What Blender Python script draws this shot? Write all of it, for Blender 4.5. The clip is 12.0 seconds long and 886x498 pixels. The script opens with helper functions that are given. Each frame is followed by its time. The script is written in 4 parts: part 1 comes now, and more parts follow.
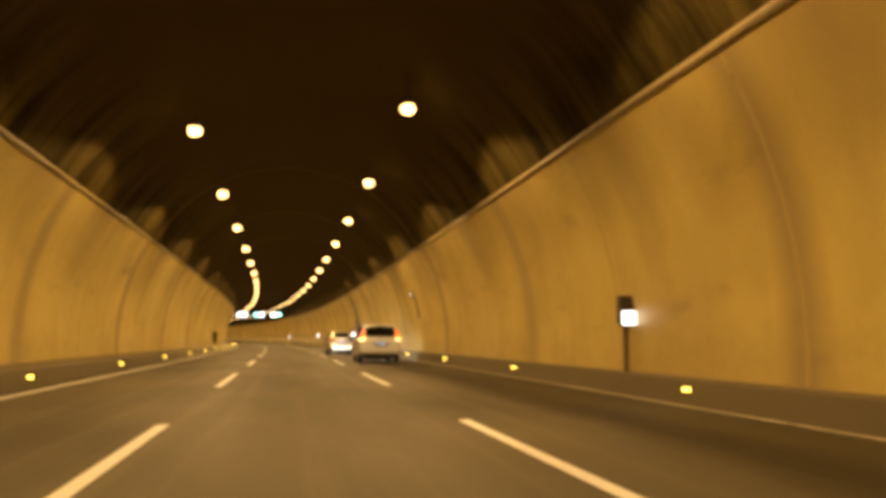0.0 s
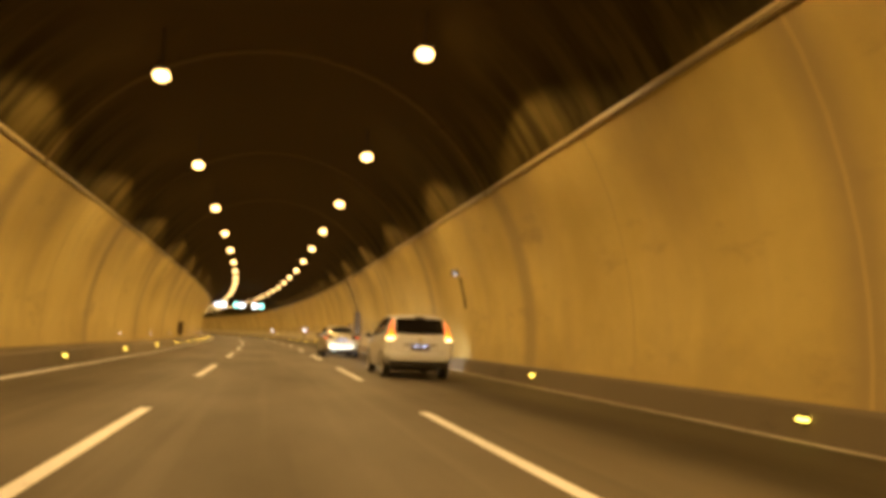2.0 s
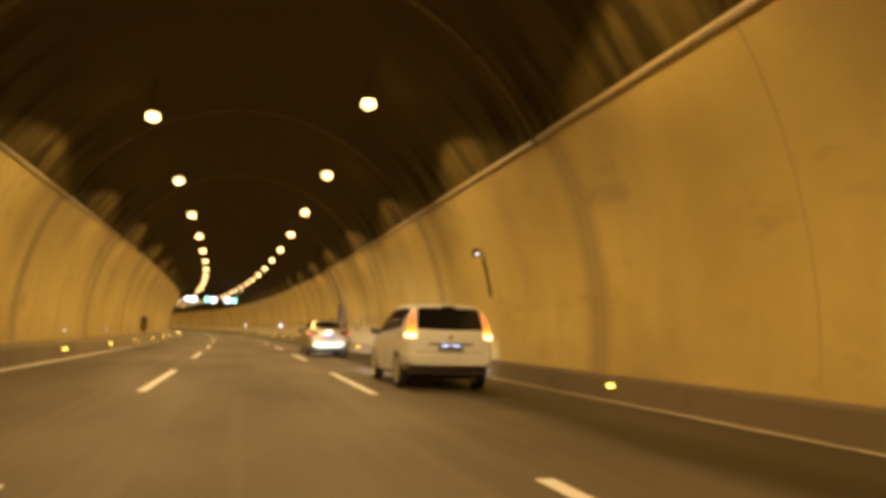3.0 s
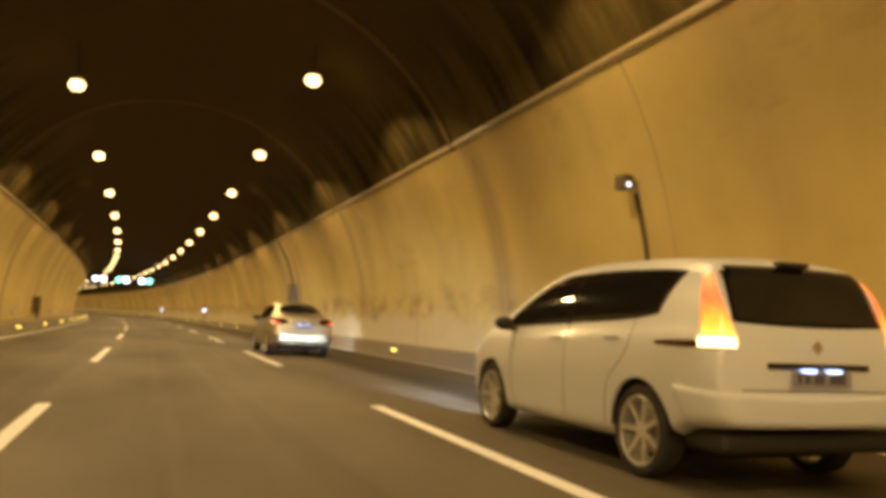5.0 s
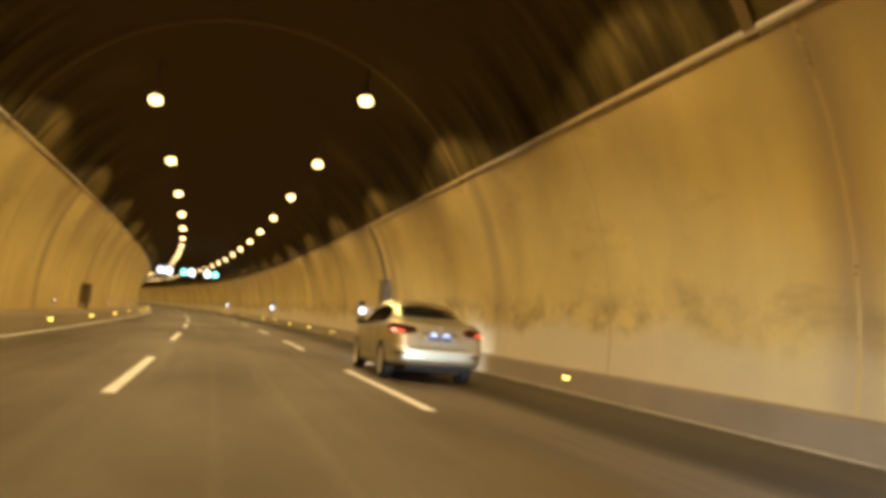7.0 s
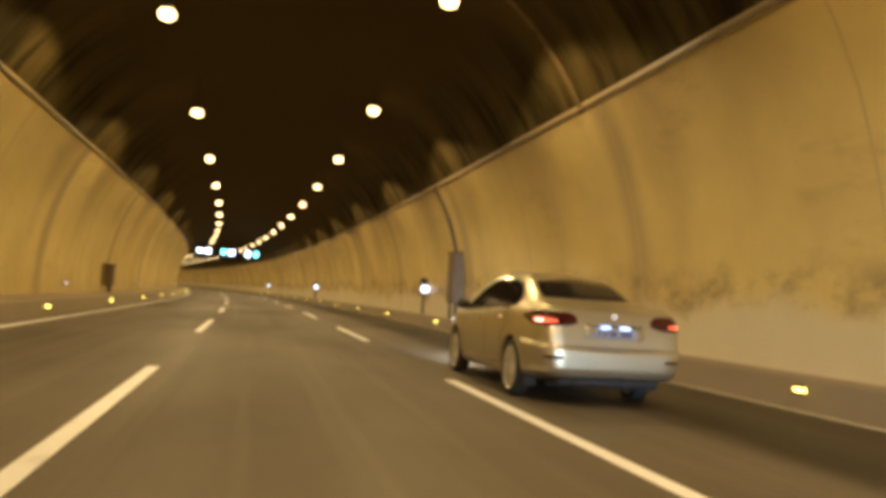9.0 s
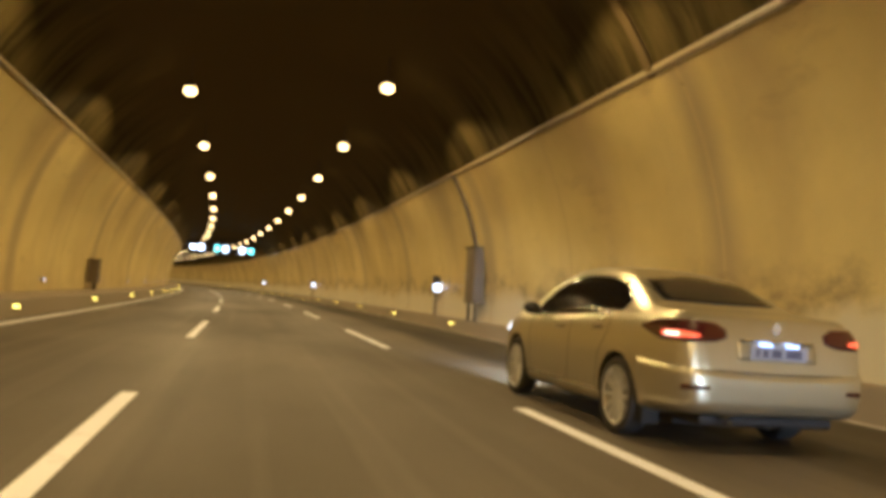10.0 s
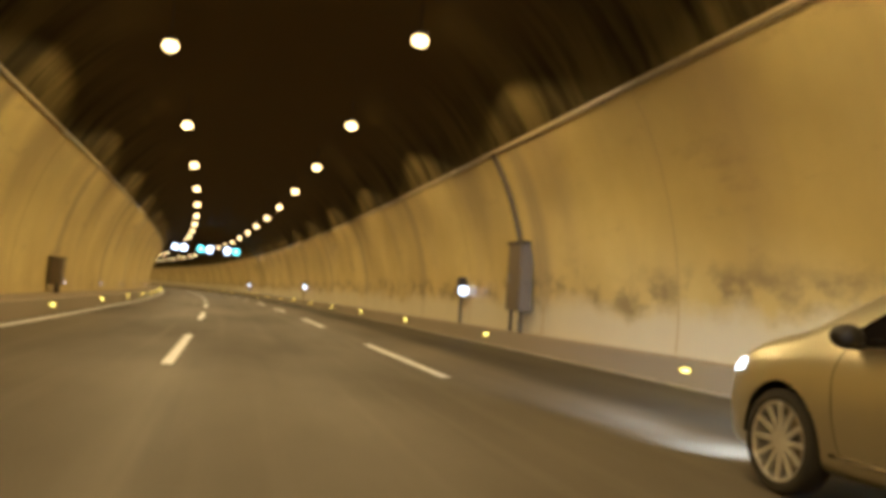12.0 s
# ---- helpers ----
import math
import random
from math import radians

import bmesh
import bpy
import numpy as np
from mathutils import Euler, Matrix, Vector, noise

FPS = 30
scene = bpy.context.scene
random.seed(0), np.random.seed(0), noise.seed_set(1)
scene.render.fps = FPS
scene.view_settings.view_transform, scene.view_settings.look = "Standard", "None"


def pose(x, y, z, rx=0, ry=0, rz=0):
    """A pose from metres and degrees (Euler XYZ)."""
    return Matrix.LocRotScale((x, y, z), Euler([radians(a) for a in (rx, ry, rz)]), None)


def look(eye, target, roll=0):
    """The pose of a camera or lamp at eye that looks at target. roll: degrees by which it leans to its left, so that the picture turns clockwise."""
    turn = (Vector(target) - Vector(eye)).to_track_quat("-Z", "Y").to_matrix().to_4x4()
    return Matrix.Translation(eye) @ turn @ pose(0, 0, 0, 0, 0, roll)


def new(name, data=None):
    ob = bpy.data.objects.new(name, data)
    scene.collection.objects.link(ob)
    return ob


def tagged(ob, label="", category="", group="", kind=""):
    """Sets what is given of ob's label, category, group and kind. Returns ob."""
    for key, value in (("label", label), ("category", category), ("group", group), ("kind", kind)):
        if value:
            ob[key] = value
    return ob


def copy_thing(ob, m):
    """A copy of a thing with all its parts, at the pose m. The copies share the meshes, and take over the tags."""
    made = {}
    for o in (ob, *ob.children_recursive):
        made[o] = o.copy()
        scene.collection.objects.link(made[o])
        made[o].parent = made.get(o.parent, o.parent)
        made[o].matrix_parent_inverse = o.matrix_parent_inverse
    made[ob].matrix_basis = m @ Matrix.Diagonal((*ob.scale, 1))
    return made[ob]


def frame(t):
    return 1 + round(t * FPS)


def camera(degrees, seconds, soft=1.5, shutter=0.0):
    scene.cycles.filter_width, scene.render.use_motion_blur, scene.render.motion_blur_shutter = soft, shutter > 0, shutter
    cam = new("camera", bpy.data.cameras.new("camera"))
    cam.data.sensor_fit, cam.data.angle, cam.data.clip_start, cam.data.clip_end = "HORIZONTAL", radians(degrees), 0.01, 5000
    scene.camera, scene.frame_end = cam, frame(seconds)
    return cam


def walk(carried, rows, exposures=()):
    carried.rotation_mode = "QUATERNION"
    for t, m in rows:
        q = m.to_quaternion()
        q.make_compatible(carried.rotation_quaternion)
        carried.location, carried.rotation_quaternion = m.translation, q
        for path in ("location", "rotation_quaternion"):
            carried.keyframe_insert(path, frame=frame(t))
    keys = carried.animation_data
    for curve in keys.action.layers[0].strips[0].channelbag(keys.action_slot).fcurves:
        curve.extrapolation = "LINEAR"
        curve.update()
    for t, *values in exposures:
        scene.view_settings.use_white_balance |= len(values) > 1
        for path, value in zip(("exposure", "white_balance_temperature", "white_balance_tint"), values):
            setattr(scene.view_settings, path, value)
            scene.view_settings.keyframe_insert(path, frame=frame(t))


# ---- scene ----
cam = camera(56.8, 12.0, soft=5.0)

# ---- the line of the tunnel: s metres along it, u metres to the right of it ----
STEP = 0.5
S_AXIS = np.arange(-80.0, 520.0, STEP)
BEND = 0.0001 + 0.0009 * np.clip((S_AXIS - 20.0) / 80.0, 0, 1)
TURN = np.cumsum(BEND) * STEP
TURN -= np.interp(0.0, S_AXIS, TURN)
LINE_X = np.cumsum(-np.sin(TURN)) * STEP
LINE_Y = np.cumsum(np.cos(TURN)) * STEP
LINE_X -= np.interp(0.0, S_AXIS, LINE_X)
LINE_Y -= np.interp(0.0, S_AXIS, LINE_Y)


def heading(s):
    return float(np.interp(s, S_AXIS, TURN))


def place(s, u, z=0.0):
    th = heading(s)
    return Vector((float(np.interp(s, S_AXIS, LINE_X)) + u * math.cos(th),
                   float(np.interp(s, S_AXIS, LINE_Y)) + u * math.sin(th), z))


def stand(s, u, z=0.0, turn=0.0):
    """Pose whose x points right across the tunnel and y along it."""
    p = place(s, u, z)
    return pose(p.x, p.y, p.z, 0, 0, math.degrees(heading(s)) + turn)


EYE_HEIGHT = 1.04
# seconds, s, u, yaw to the right, pitch, roll
ROUTE = [
    (0.0, -5.70, 0.38, 10.61, 6.25, 0.11),
    (0.5, -1.80, 0.36, 11.67, 6.10, 1.07),
    (1.0, 1.80, 0.37, 11.33, 6.01, 1.36),
    (1.5, 4.90, 0.40, 11.68, 6.45, 1.50),
    (2.0, 7.95, 0.45, 11.65, 6.23, 2.03),
    (2.5, 10.80, 0.45, 12.22, 5.93, 1.91),
    (4.5, 21.60, 0.05, 18.36, 6.11, 2.14),
    (5.0, 24.10, -0.03, 19.14, 5.22, 2.40),
    (5.5, 26.50, 0.01, 19.07, 5.14, 1.79),
    (6.0, 28.40, -0.07, 18.18, 5.30, 1.59),
    (6.5, 30.30, -0.05, 16.42, 5.87, 4.14),
    (7.0, 32.20, -0.02, 14.92, 5.35, 4.83),
    (9.0, 38.06, 0.07, 12.44, 3.57, 3.90),
    (9.5, 39.41, -0.02, 12.27, 3.21, 4.25),
    (10.0, 40.74, -0.11, 12.95, 3.46, 4.10),
    (10.5, 42.02, -0.14, 13.87, 3.35, 3.66),
    (11.0, 43.22, -0.28, 13.99, 3.50, 4.21),
    (11.5, 44.30, -0.40, 14.64, 3.52, 3.82),
    (12.0, 45.50, -0.37, 14.14, 3.70, 4.13),
]


def eye(s, u, yaw, pitch, roll):
    p = place(s, u, EYE_HEIGHT)
    return pose(p.x, p.y, p.z, 90 + pitch, 0, math.degrees(heading(s)) - yaw) @ pose(0, 0, 0, 0, 0, roll)


walk(cam, [(t, eye(*row)) for t, *row in ROUTE], [
    (0.0, 0.16, 6850, 13), (2.5, 0.16, 6450, 12), (4.5, 0.16, 5800, 8), (7.0, 0.17, 5600, 7), (9.0, 0.12, 5250, 7), (12.0, 0.10, 5000, 6)])

# ---- world: no daylight reaches the tunnel ----
world = bpy.data.worlds.new("world")
world.use_nodes = True
scene.world = world
world.node_tree.nodes["Background"].inputs["Color"].default_value = (0.0, 0.0, 0.0, 1)
world.node_tree.nodes["Background"].inputs["Strength"].default_value = 0.0

LAMP_LIGHT = 9.0
LAMP_POWER = 800.0
LAMP_COLOUR = (1.0, 0.60, 0.20)


# ---- materials ----
def nodes_of(name):
    m = bpy.data.materials.new(name)
    m.use_nodes = True
    t = m.node_tree
    return m, t, t.nodes["Principled BSDF"]


def surface(name, colour, rough=0.6, metal=0.0, spread=0.12, grain=40.0, blotch=0.6, bump=0.15, depth=0.01, coat=0.0, stain=None, stain_at=0.55, uv=False, gloss=0.5):
    """Base colour varied by a fine grain and by broad blotches, with a fine relief."""
    m, t, b = nodes_of(name)
    N, K = t.nodes, t.links
    co = N.new("ShaderNodeTexCoord")
    src = co.outputs["UV"] if uv else co.outputs["Object"]
    fine = N.new("ShaderNodeTexNoise")
    fine.inputs["Scale"].default_value, fine.inputs["Detail"].default_value = grain, 6
    broad = N.new("ShaderNodeTexNoise")
    broad.inputs["Scale"].default_value, broad.inputs["Detail"].default_value = blotch, 5
    K.new(src, fine.inputs["Vector"])
    K.new(src, broad.inputs["Vector"])
    mix = N.new("ShaderNodeMath")
    mix.operation = "MULTIPLY_ADD"
    K.new(broad.outputs["Fac"], mix.inputs[0])
    mix.inputs[1].default_value = 1.6
    K.new(fine.outputs["Fac"], mix.inputs[2])
    ramp = N.new("ShaderNodeValToRGB")
    ramp.color_ramp.elements[0].position, ramp.color_ramp.elements[1].position = 0.95, 1.65
    lo = [max(0.0, c * (1 - spread)) for c in colour]
    hi = [min(1.0, c * (1 + spread)) for c in colour]
    ramp.color_ramp.elements[0].color = (*lo, 1)
    ramp.color_ramp.elements[1].color = (*hi, 1)
    K.new(mix.outputs[0], ramp.inputs["Fac"])
    out = ramp.outputs["Color"]
    if stain:
        patch_noise = N.new("ShaderNodeTexNoise")
        patch_noise.inputs["Scale"].default_value, patch_noise.inputs["Detail"].default_value = blotch * 0.9, 8
        patch_noise.inputs["Roughness"].default_value = 0.7
        K.new(src, patch_noise.inputs["Vector"])
        cut = N.new("ShaderNodeMapRange")
        cut.inputs["From Min"].default_value, cut.inputs["From Max"].default_value = stain_at, stain_at + 0.16
        K.new(patch_noise.outputs["Fac"], cut.inputs["Value"])
        blend = N.new("ShaderNodeMix")
        blend.data_type = "RGBA"
        blend.inputs["B"].default_value = (*stain, 1)
        K.new(cut.outputs["Result"], blend.inputs["Factor"])
        K.new(out, blend.inputs["A"])
        out = blend.outputs["Result"]
    K.new(out, b.inputs["Base Color"])
    rr = N.new("ShaderNodeMapRange")
    rr.inputs["To Min"].default_value, rr.inputs["To Max"].default_value = max(0.02, rough - 0.1), min(1.0, rough + 0.1)
    K.new(broad.outputs["Fac"], rr.inputs["Value"])
    K.new(rr.outputs["Result"], b.inputs["Roughness"])
    b.inputs["Metallic"].default_value = metal
    b.inputs["Specular IOR Level"].default_value = gloss
    b.inputs["Coat Weight"].default_value = coat
    b.inputs["Coat Roughness"].default_value = 0.06
    if bump:
        bn = N.new("ShaderNodeBump")
        bn.inputs["Strength"].default_value, bn.inputs["Distance"].default_value = bump, depth
        K.new(fine.outputs["Fac"], bn.inputs["Height"])
        K.new(bn.outputs["Normal"], b.inputs["Normal"])
    return m


def glowing(name, colour, strength):
    m, t, b = nodes_of(name)
    b.inputs["Base Color"].default_value = (*[min(0.9, c) for c in colour], 1)
    b.inputs["Roughness"].default_value = 0.2
    b.inputs["Emission Color"].default_value = (*colour, 1)
    b.inputs["Emission Strength"].default_value = strength
    return m


def wall_paint(name, clean, worn, tide_and_lit_foot):
    """Cream painted lining: streaks running down, soot smears, cloudy dirt, and shade in the colour."""
    m, t, b = nodes_of(name)
    N, K = t.nodes, t.links
    co = N.new("ShaderNodeTexCoord")

    def noise_at(scale, stretch, detail=5, rough=0.55):
        mp = N.new("ShaderNodeMapping")
        mp.inputs["Scale"].default_value = stretch
        K.new(co.outputs["UV"], mp.inputs["Vector"])
        n = N.new("ShaderNodeTexNoise")
        n.inputs["Scale"].default_value, n.inputs["Detail"].default_value, n.inputs["Roughness"].default_value = scale, detail, rough
        K.new(mp.outputs["Vector"], n.inputs["Vector"])
        return n.outputs["Fac"]

    def limits(v, a, c, lo=0.0, hi=1.0):
        r = N.new("ShaderNodeMapRange")
        for key, x in (("From Min", a), ("From Max", c), ("To Min", lo), ("To Max", hi)):
            r.inputs[key].default_value = x
        K.new(v, r.inputs["Value"])
        return r.outputs["Result"]

    def over(a, colour, fac):
        mx = N.new("ShaderNodeMix")
        mx.data_type = "RGBA"
        mx.inputs["B"].default_value = (*colour, 1)
        K.new(fac, mx.inputs["Factor"])
        if isinstance(a, tuple):
            mx.inputs["A"].default_value = (*a, 1)
        else:
            K.new(a, mx.inputs["A"])
        return mx.outputs["Result"]

    cloud = noise_at(0.22, (1, 1, 1))
    c = over(clean, worn, limits(cloud, 0.36, 0.64))
    streak = noise_at(1.0, (0.9, 0.10, 1), 6, 0.6)
    c = over(c, (0.48, 0.365, 0.17), limits(streak, 0.47, 0.75, 0.0, 0.38))
    smear = noise_at(0.9, (0.35, 1.0, 1), 7, 0.65)
    c = over(c, (0.31, 0.225, 0.105), limits(smear, 0.58, 0.74, 0.0, 0.7))
    # shade teeth between the lamp scallops, painted in colour, wider towards the tray
    sep2 = N.new("ShaderNodeSeparateXYZ")
    K.new(co.outputs["UV"], sep2.inputs[0])
    wander = noise_at(1.1, (0.5, 0.5, 1), 6, 0.65)

    def calc(op, a, b2, c2=None):
        n = N.new("ShaderNodeMath")
        n.operation = op
        for slot, v in zip(n.inputs, (a, b2, c2)):
            if v is None:
                continue
            if isinstance(v, (int, float)):
                slot.default_value = v
            else:
                K.new(v, slot)
        return n.outputs[0]

    along = calc("MULTIPLY_ADD", wander, 2.2, sep2.outputs["X"])
    gap = calc("ABSOLUTE", calc("SUBTRACT", calc("PINGPONG", along, 6.0), 3.2), 0.0)
    reach = calc("MULTIPLY_ADD", sep2.outputs["Y"], 0.42, -0.75)
    c = over(c, (0.30, 0.22, 0.12), limits(calc("SUBTRACT", reach, gap), -0.3, 1.1, 0.0, 0.42))
    # broad soft bands where every second joint was painted over
    seam_at = calc("PINGPONG", calc("MULTIPLY_ADD", wander, 0.35, calc("ADD", sep2.outputs["X"], 32.0)), 6.0)
    c = over(c, (0.36, 0.28, 0.14), limits(seam_at, 0.65, 0.15, 0.0, 0.75))
    # splashed road dirt: a ragged zone at wheel height along the lining
    sep = N.new("ShaderNodeSeparateXYZ")
    K.new(co.outputs["UV"], sep.inputs[0])
    rag = noise_at(1.4, (0.8, 1.2, 1), 8, 0.7)
    add = N.new("ShaderNodeMath")
    add.operation = "MULTIPLY_ADD"
    K.new(rag, add.inputs[0])
    add.inputs[1].default_value = 3.0
    K.new(sep.outputs["Y"], add.inputs[2])
    c = over(c, (0.27, 0.21, 0.11), limits(add.outputs[0], 2.9, 2.0, 0.0, 0.22))
    if tide_and_lit_foot:
        # past the first fifty metres: headlight light painted on the foot, ragged dark tide line over it
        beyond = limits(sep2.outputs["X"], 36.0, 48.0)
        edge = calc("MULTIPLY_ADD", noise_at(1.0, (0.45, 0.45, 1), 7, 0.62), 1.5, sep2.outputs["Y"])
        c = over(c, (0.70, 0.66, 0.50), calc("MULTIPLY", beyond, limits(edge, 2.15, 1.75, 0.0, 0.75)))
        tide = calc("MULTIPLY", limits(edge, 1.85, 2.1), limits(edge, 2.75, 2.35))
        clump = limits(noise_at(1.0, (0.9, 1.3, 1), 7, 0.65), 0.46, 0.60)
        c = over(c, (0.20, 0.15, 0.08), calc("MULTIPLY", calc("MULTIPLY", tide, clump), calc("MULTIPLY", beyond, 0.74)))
    K.new(c, b.inputs["Base Color"])
    K.new(limits(cloud, 0.3, 0.7, 0.42, 0.6), b.inputs["Roughness"])
    relief = noise_at(9.0, (1, 1, 1), 6)
    bn = N.new("ShaderNodeBump")
    bn.inputs["Strength"].default_value, bn.inputs["Distance"].default_value = 0.25, 0.02
    K.new(relief, bn.inputs["Height"])
    K.new(bn.outputs["Normal"], b.inputs["Normal"])
    return m


def scalloped_vault():
    """Dark olive vault; uneven streaks up from the tray paint in scalloped lamp light."""
    m, t, b = nodes_of("dark_scalloped_vault")
    N, K = t.nodes, t.links
    co = N.new("ShaderNodeTexCoord")
    sep = N.new("ShaderNodeSeparateXYZ")
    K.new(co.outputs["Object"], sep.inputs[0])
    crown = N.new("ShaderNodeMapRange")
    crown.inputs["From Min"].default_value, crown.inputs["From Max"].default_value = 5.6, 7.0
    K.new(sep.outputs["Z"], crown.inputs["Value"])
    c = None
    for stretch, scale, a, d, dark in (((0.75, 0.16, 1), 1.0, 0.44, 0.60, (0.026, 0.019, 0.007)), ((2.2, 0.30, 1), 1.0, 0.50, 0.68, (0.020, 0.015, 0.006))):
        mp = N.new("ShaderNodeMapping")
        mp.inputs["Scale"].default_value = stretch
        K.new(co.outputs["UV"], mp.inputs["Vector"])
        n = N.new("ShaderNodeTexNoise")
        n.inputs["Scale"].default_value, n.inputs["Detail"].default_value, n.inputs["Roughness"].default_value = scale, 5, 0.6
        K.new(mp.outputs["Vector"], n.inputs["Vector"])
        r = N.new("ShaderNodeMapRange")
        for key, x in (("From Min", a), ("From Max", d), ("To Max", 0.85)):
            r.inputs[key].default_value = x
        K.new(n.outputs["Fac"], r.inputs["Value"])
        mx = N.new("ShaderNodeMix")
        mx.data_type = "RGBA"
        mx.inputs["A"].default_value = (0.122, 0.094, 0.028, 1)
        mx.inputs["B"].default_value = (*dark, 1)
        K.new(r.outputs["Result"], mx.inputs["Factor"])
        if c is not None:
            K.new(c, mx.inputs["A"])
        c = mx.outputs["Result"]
    # the crown is one even dark brown
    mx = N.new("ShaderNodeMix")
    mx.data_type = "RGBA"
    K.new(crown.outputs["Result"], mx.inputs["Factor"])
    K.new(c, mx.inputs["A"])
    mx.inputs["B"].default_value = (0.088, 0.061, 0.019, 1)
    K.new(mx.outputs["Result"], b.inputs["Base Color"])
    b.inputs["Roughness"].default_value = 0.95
    b.inputs["Specular IOR Level"].default_value = 0.1
    return m


def asphalt():
    """Worn asphalt: grit, wheel tracks polished lighter, a darker right side and patches."""
    m, t, b = nodes_of("asphalt")
    N, K = t.nodes, t.links
    co = N.new("ShaderNodeTexCoord")
    sep = N.new("ShaderNodeSeparateXYZ")
    K.new(co.outputs["UV"], sep.inputs[0])

    def noise_at(scale, stretch, detail=5):
        mp = N.new("ShaderNodeMapping")
        mp.inputs["Scale"].default_value = stretch
        K.new(co.outputs["UV"], mp.inputs["Vector"])
        n = N.new("ShaderNodeTexNoise")
        n.inputs["Scale"].default_value, n.inputs["Detail"].default_value = scale, detail
        K.new(mp.outputs["Vector"], n.inputs["Vector"])
        return n.outputs["Fac"]

    def limits(v, a, c, lo=0.0, hi=1.0):
        r = N.new("ShaderNodeMapRange")
        for key, x in (("From Min", a), ("From Max", c), ("To Min", lo), ("To Max", hi)):
            r.inputs[key].default_value = x
        K.new(v, r.inputs["Value"])
        return r.outputs["Result"]

    def over(a, colour, fac):
        mx = N.new("ShaderNodeMix")
        mx.data_type = "RGBA"
        mx.inputs["B"].default_value = (*colour, 1)
        K.new(fac, mx.inputs["Factor"])
        if isinstance(a, tuple):
            mx.inputs["A"].default_value = (*a, 1)
        else:
            K.new(a, mx.inputs["A"])
        return mx.outputs["Result"]

    patches = noise_at(0.35, (1, 0.3, 1))
    grit = noise_at(60.0, (1, 1, 1), 3)
    c = over((0.140, 0.119, 0.084), (0.088, 0.074, 0.051), limits(patches, 0.35, 0.65))
    c = over(c, (0.165, 0.145, 0.108), limits(grit, 0.55, 0.75, 0.0, 0.6))
    lanes = noise_at(1.0, (2.6, 0.035, 1), 6)
    c = over(c, (0.190, 0.166, 0.125), limits(lanes, 0.52, 0.74, 0.0, 0.55))
    c = over(c, (0.056, 0.047, 0.035), limits(noise_at(1.0, (1.7, 0.05, 1), 6), 0.56, 0.78, 0.0, 0.6))
    # wander of the dark band's edge
    wob = N.new("ShaderNodeMath")
    wob.operation = "MULTIPLY_ADD"
    K.new(noise_at(0.5, (0.4, 0.2, 1)), wob.inputs[0])
    wob.inputs[1].default_value = 0.9
    K.new(sep.outputs["X"], wob.inputs[2])
    off = N.new("ShaderNodeMath")
    off.operation = "SUBTRACT"
    K.new(wob.outputs[0], off.inputs[0])
    off.inputs[1].default_value = 5.1
    ab = N.new("ShaderNodeMath")
    ab.operation = "ABSOLUTE"
    K.new(off.outputs[0], ab.inputs[0])
    c = over(c, (0.056, 0.046, 0.025), limits(wob.outputs[0], 5.1, 5.6, 0.0, 0.8))
    c = over(c, (0.026, 0.021, 0.011), limits(ab.outputs[0], 0.8, 0.2, 0.0, 0.85))
    K.new(c, b.inputs["Base Color"])
    K.new(limits(patches, 0.3, 0.7, 0.58, 0.74), b.inputs["Roughness"])
    b.inputs["Specular IOR Level"].default_value = 0.25
    bn = N.new("ShaderNodeBump")
    bn.inputs["Strength"].default_value, bn.inputs["Distance"].default_value = 0.35, 0.006
    K.new(grit, bn.inputs["Height"])
    K.new(bn.outputs["Normal"], b.inputs["Normal"])
    return m


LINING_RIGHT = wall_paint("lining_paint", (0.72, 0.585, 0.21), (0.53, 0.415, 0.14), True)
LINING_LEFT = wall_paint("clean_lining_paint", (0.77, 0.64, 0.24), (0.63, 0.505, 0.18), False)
ASPHALT = asphalt()
VAULT = scalloped_vault()
RIB = surface("vault_rib", (0.125, 0.092, 0.036), 0.9, grain=3, blotch=0.6, spread=0.35, bump=0.0, gloss=0.1)
JOINT = surface("joint_filler", (0.40, 0.315, 0.14), 0.8, grain=20, blotch=1.0, spread=0.3)


def kerb_concrete():
    """Concrete, dark at first; headlight light is painted in as a paler colour further along."""
    m = surface("kerb_concrete", (0.112, 0.092, 0.060), 0.75, grain=30, blotch=0.5, spread=0.4, bump=0.0)
    N, K = m.node_tree.nodes, m.node_tree.links
    b = N["Principled BSDF"]
    dark_tone = b.inputs["Base Color"].links[0].from_socket
    co, sep, headlit, patchy = (N.new("ShaderNode" + kind) for kind in ("TexCoord", "SeparateXYZ", "MapRange", "TexNoise"))
    K.new(co.outputs["Object"], sep.inputs[0])
    K.new(co.outputs["Object"], patchy.inputs["Vector"])
    patchy.inputs["Scale"].default_value, patchy.inputs["Detail"].default_value = 0.8, 6
    ragged = N.new("ShaderNodeMath")
    ragged.operation, ragged.inputs[1].default_value = "MULTIPLY_ADD", 16.0
    K.new(patchy.outputs["Fac"], ragged.inputs[0])
    K.new(sep.outputs["Y"], ragged.inputs[2])
    headlit.inputs["From Min"].default_value, headlit.inputs["From Max"].default_value = 40.0, 56.0
    K.new(ragged.outputs[0], headlit.inputs["Value"])
    mix = N.new("ShaderNodeMix")
    mix.data_type = "RGBA"
    mix.inputs["B"].default_value = (0.285, 0.235, 0.155, 1)
    K.new(headlit.outputs["Result"], mix.inputs["Factor"])
    K.new(dark_tone, mix.inputs["A"])
    K.new(mix.outputs["Result"], b.inputs["Base Color"])
    return m


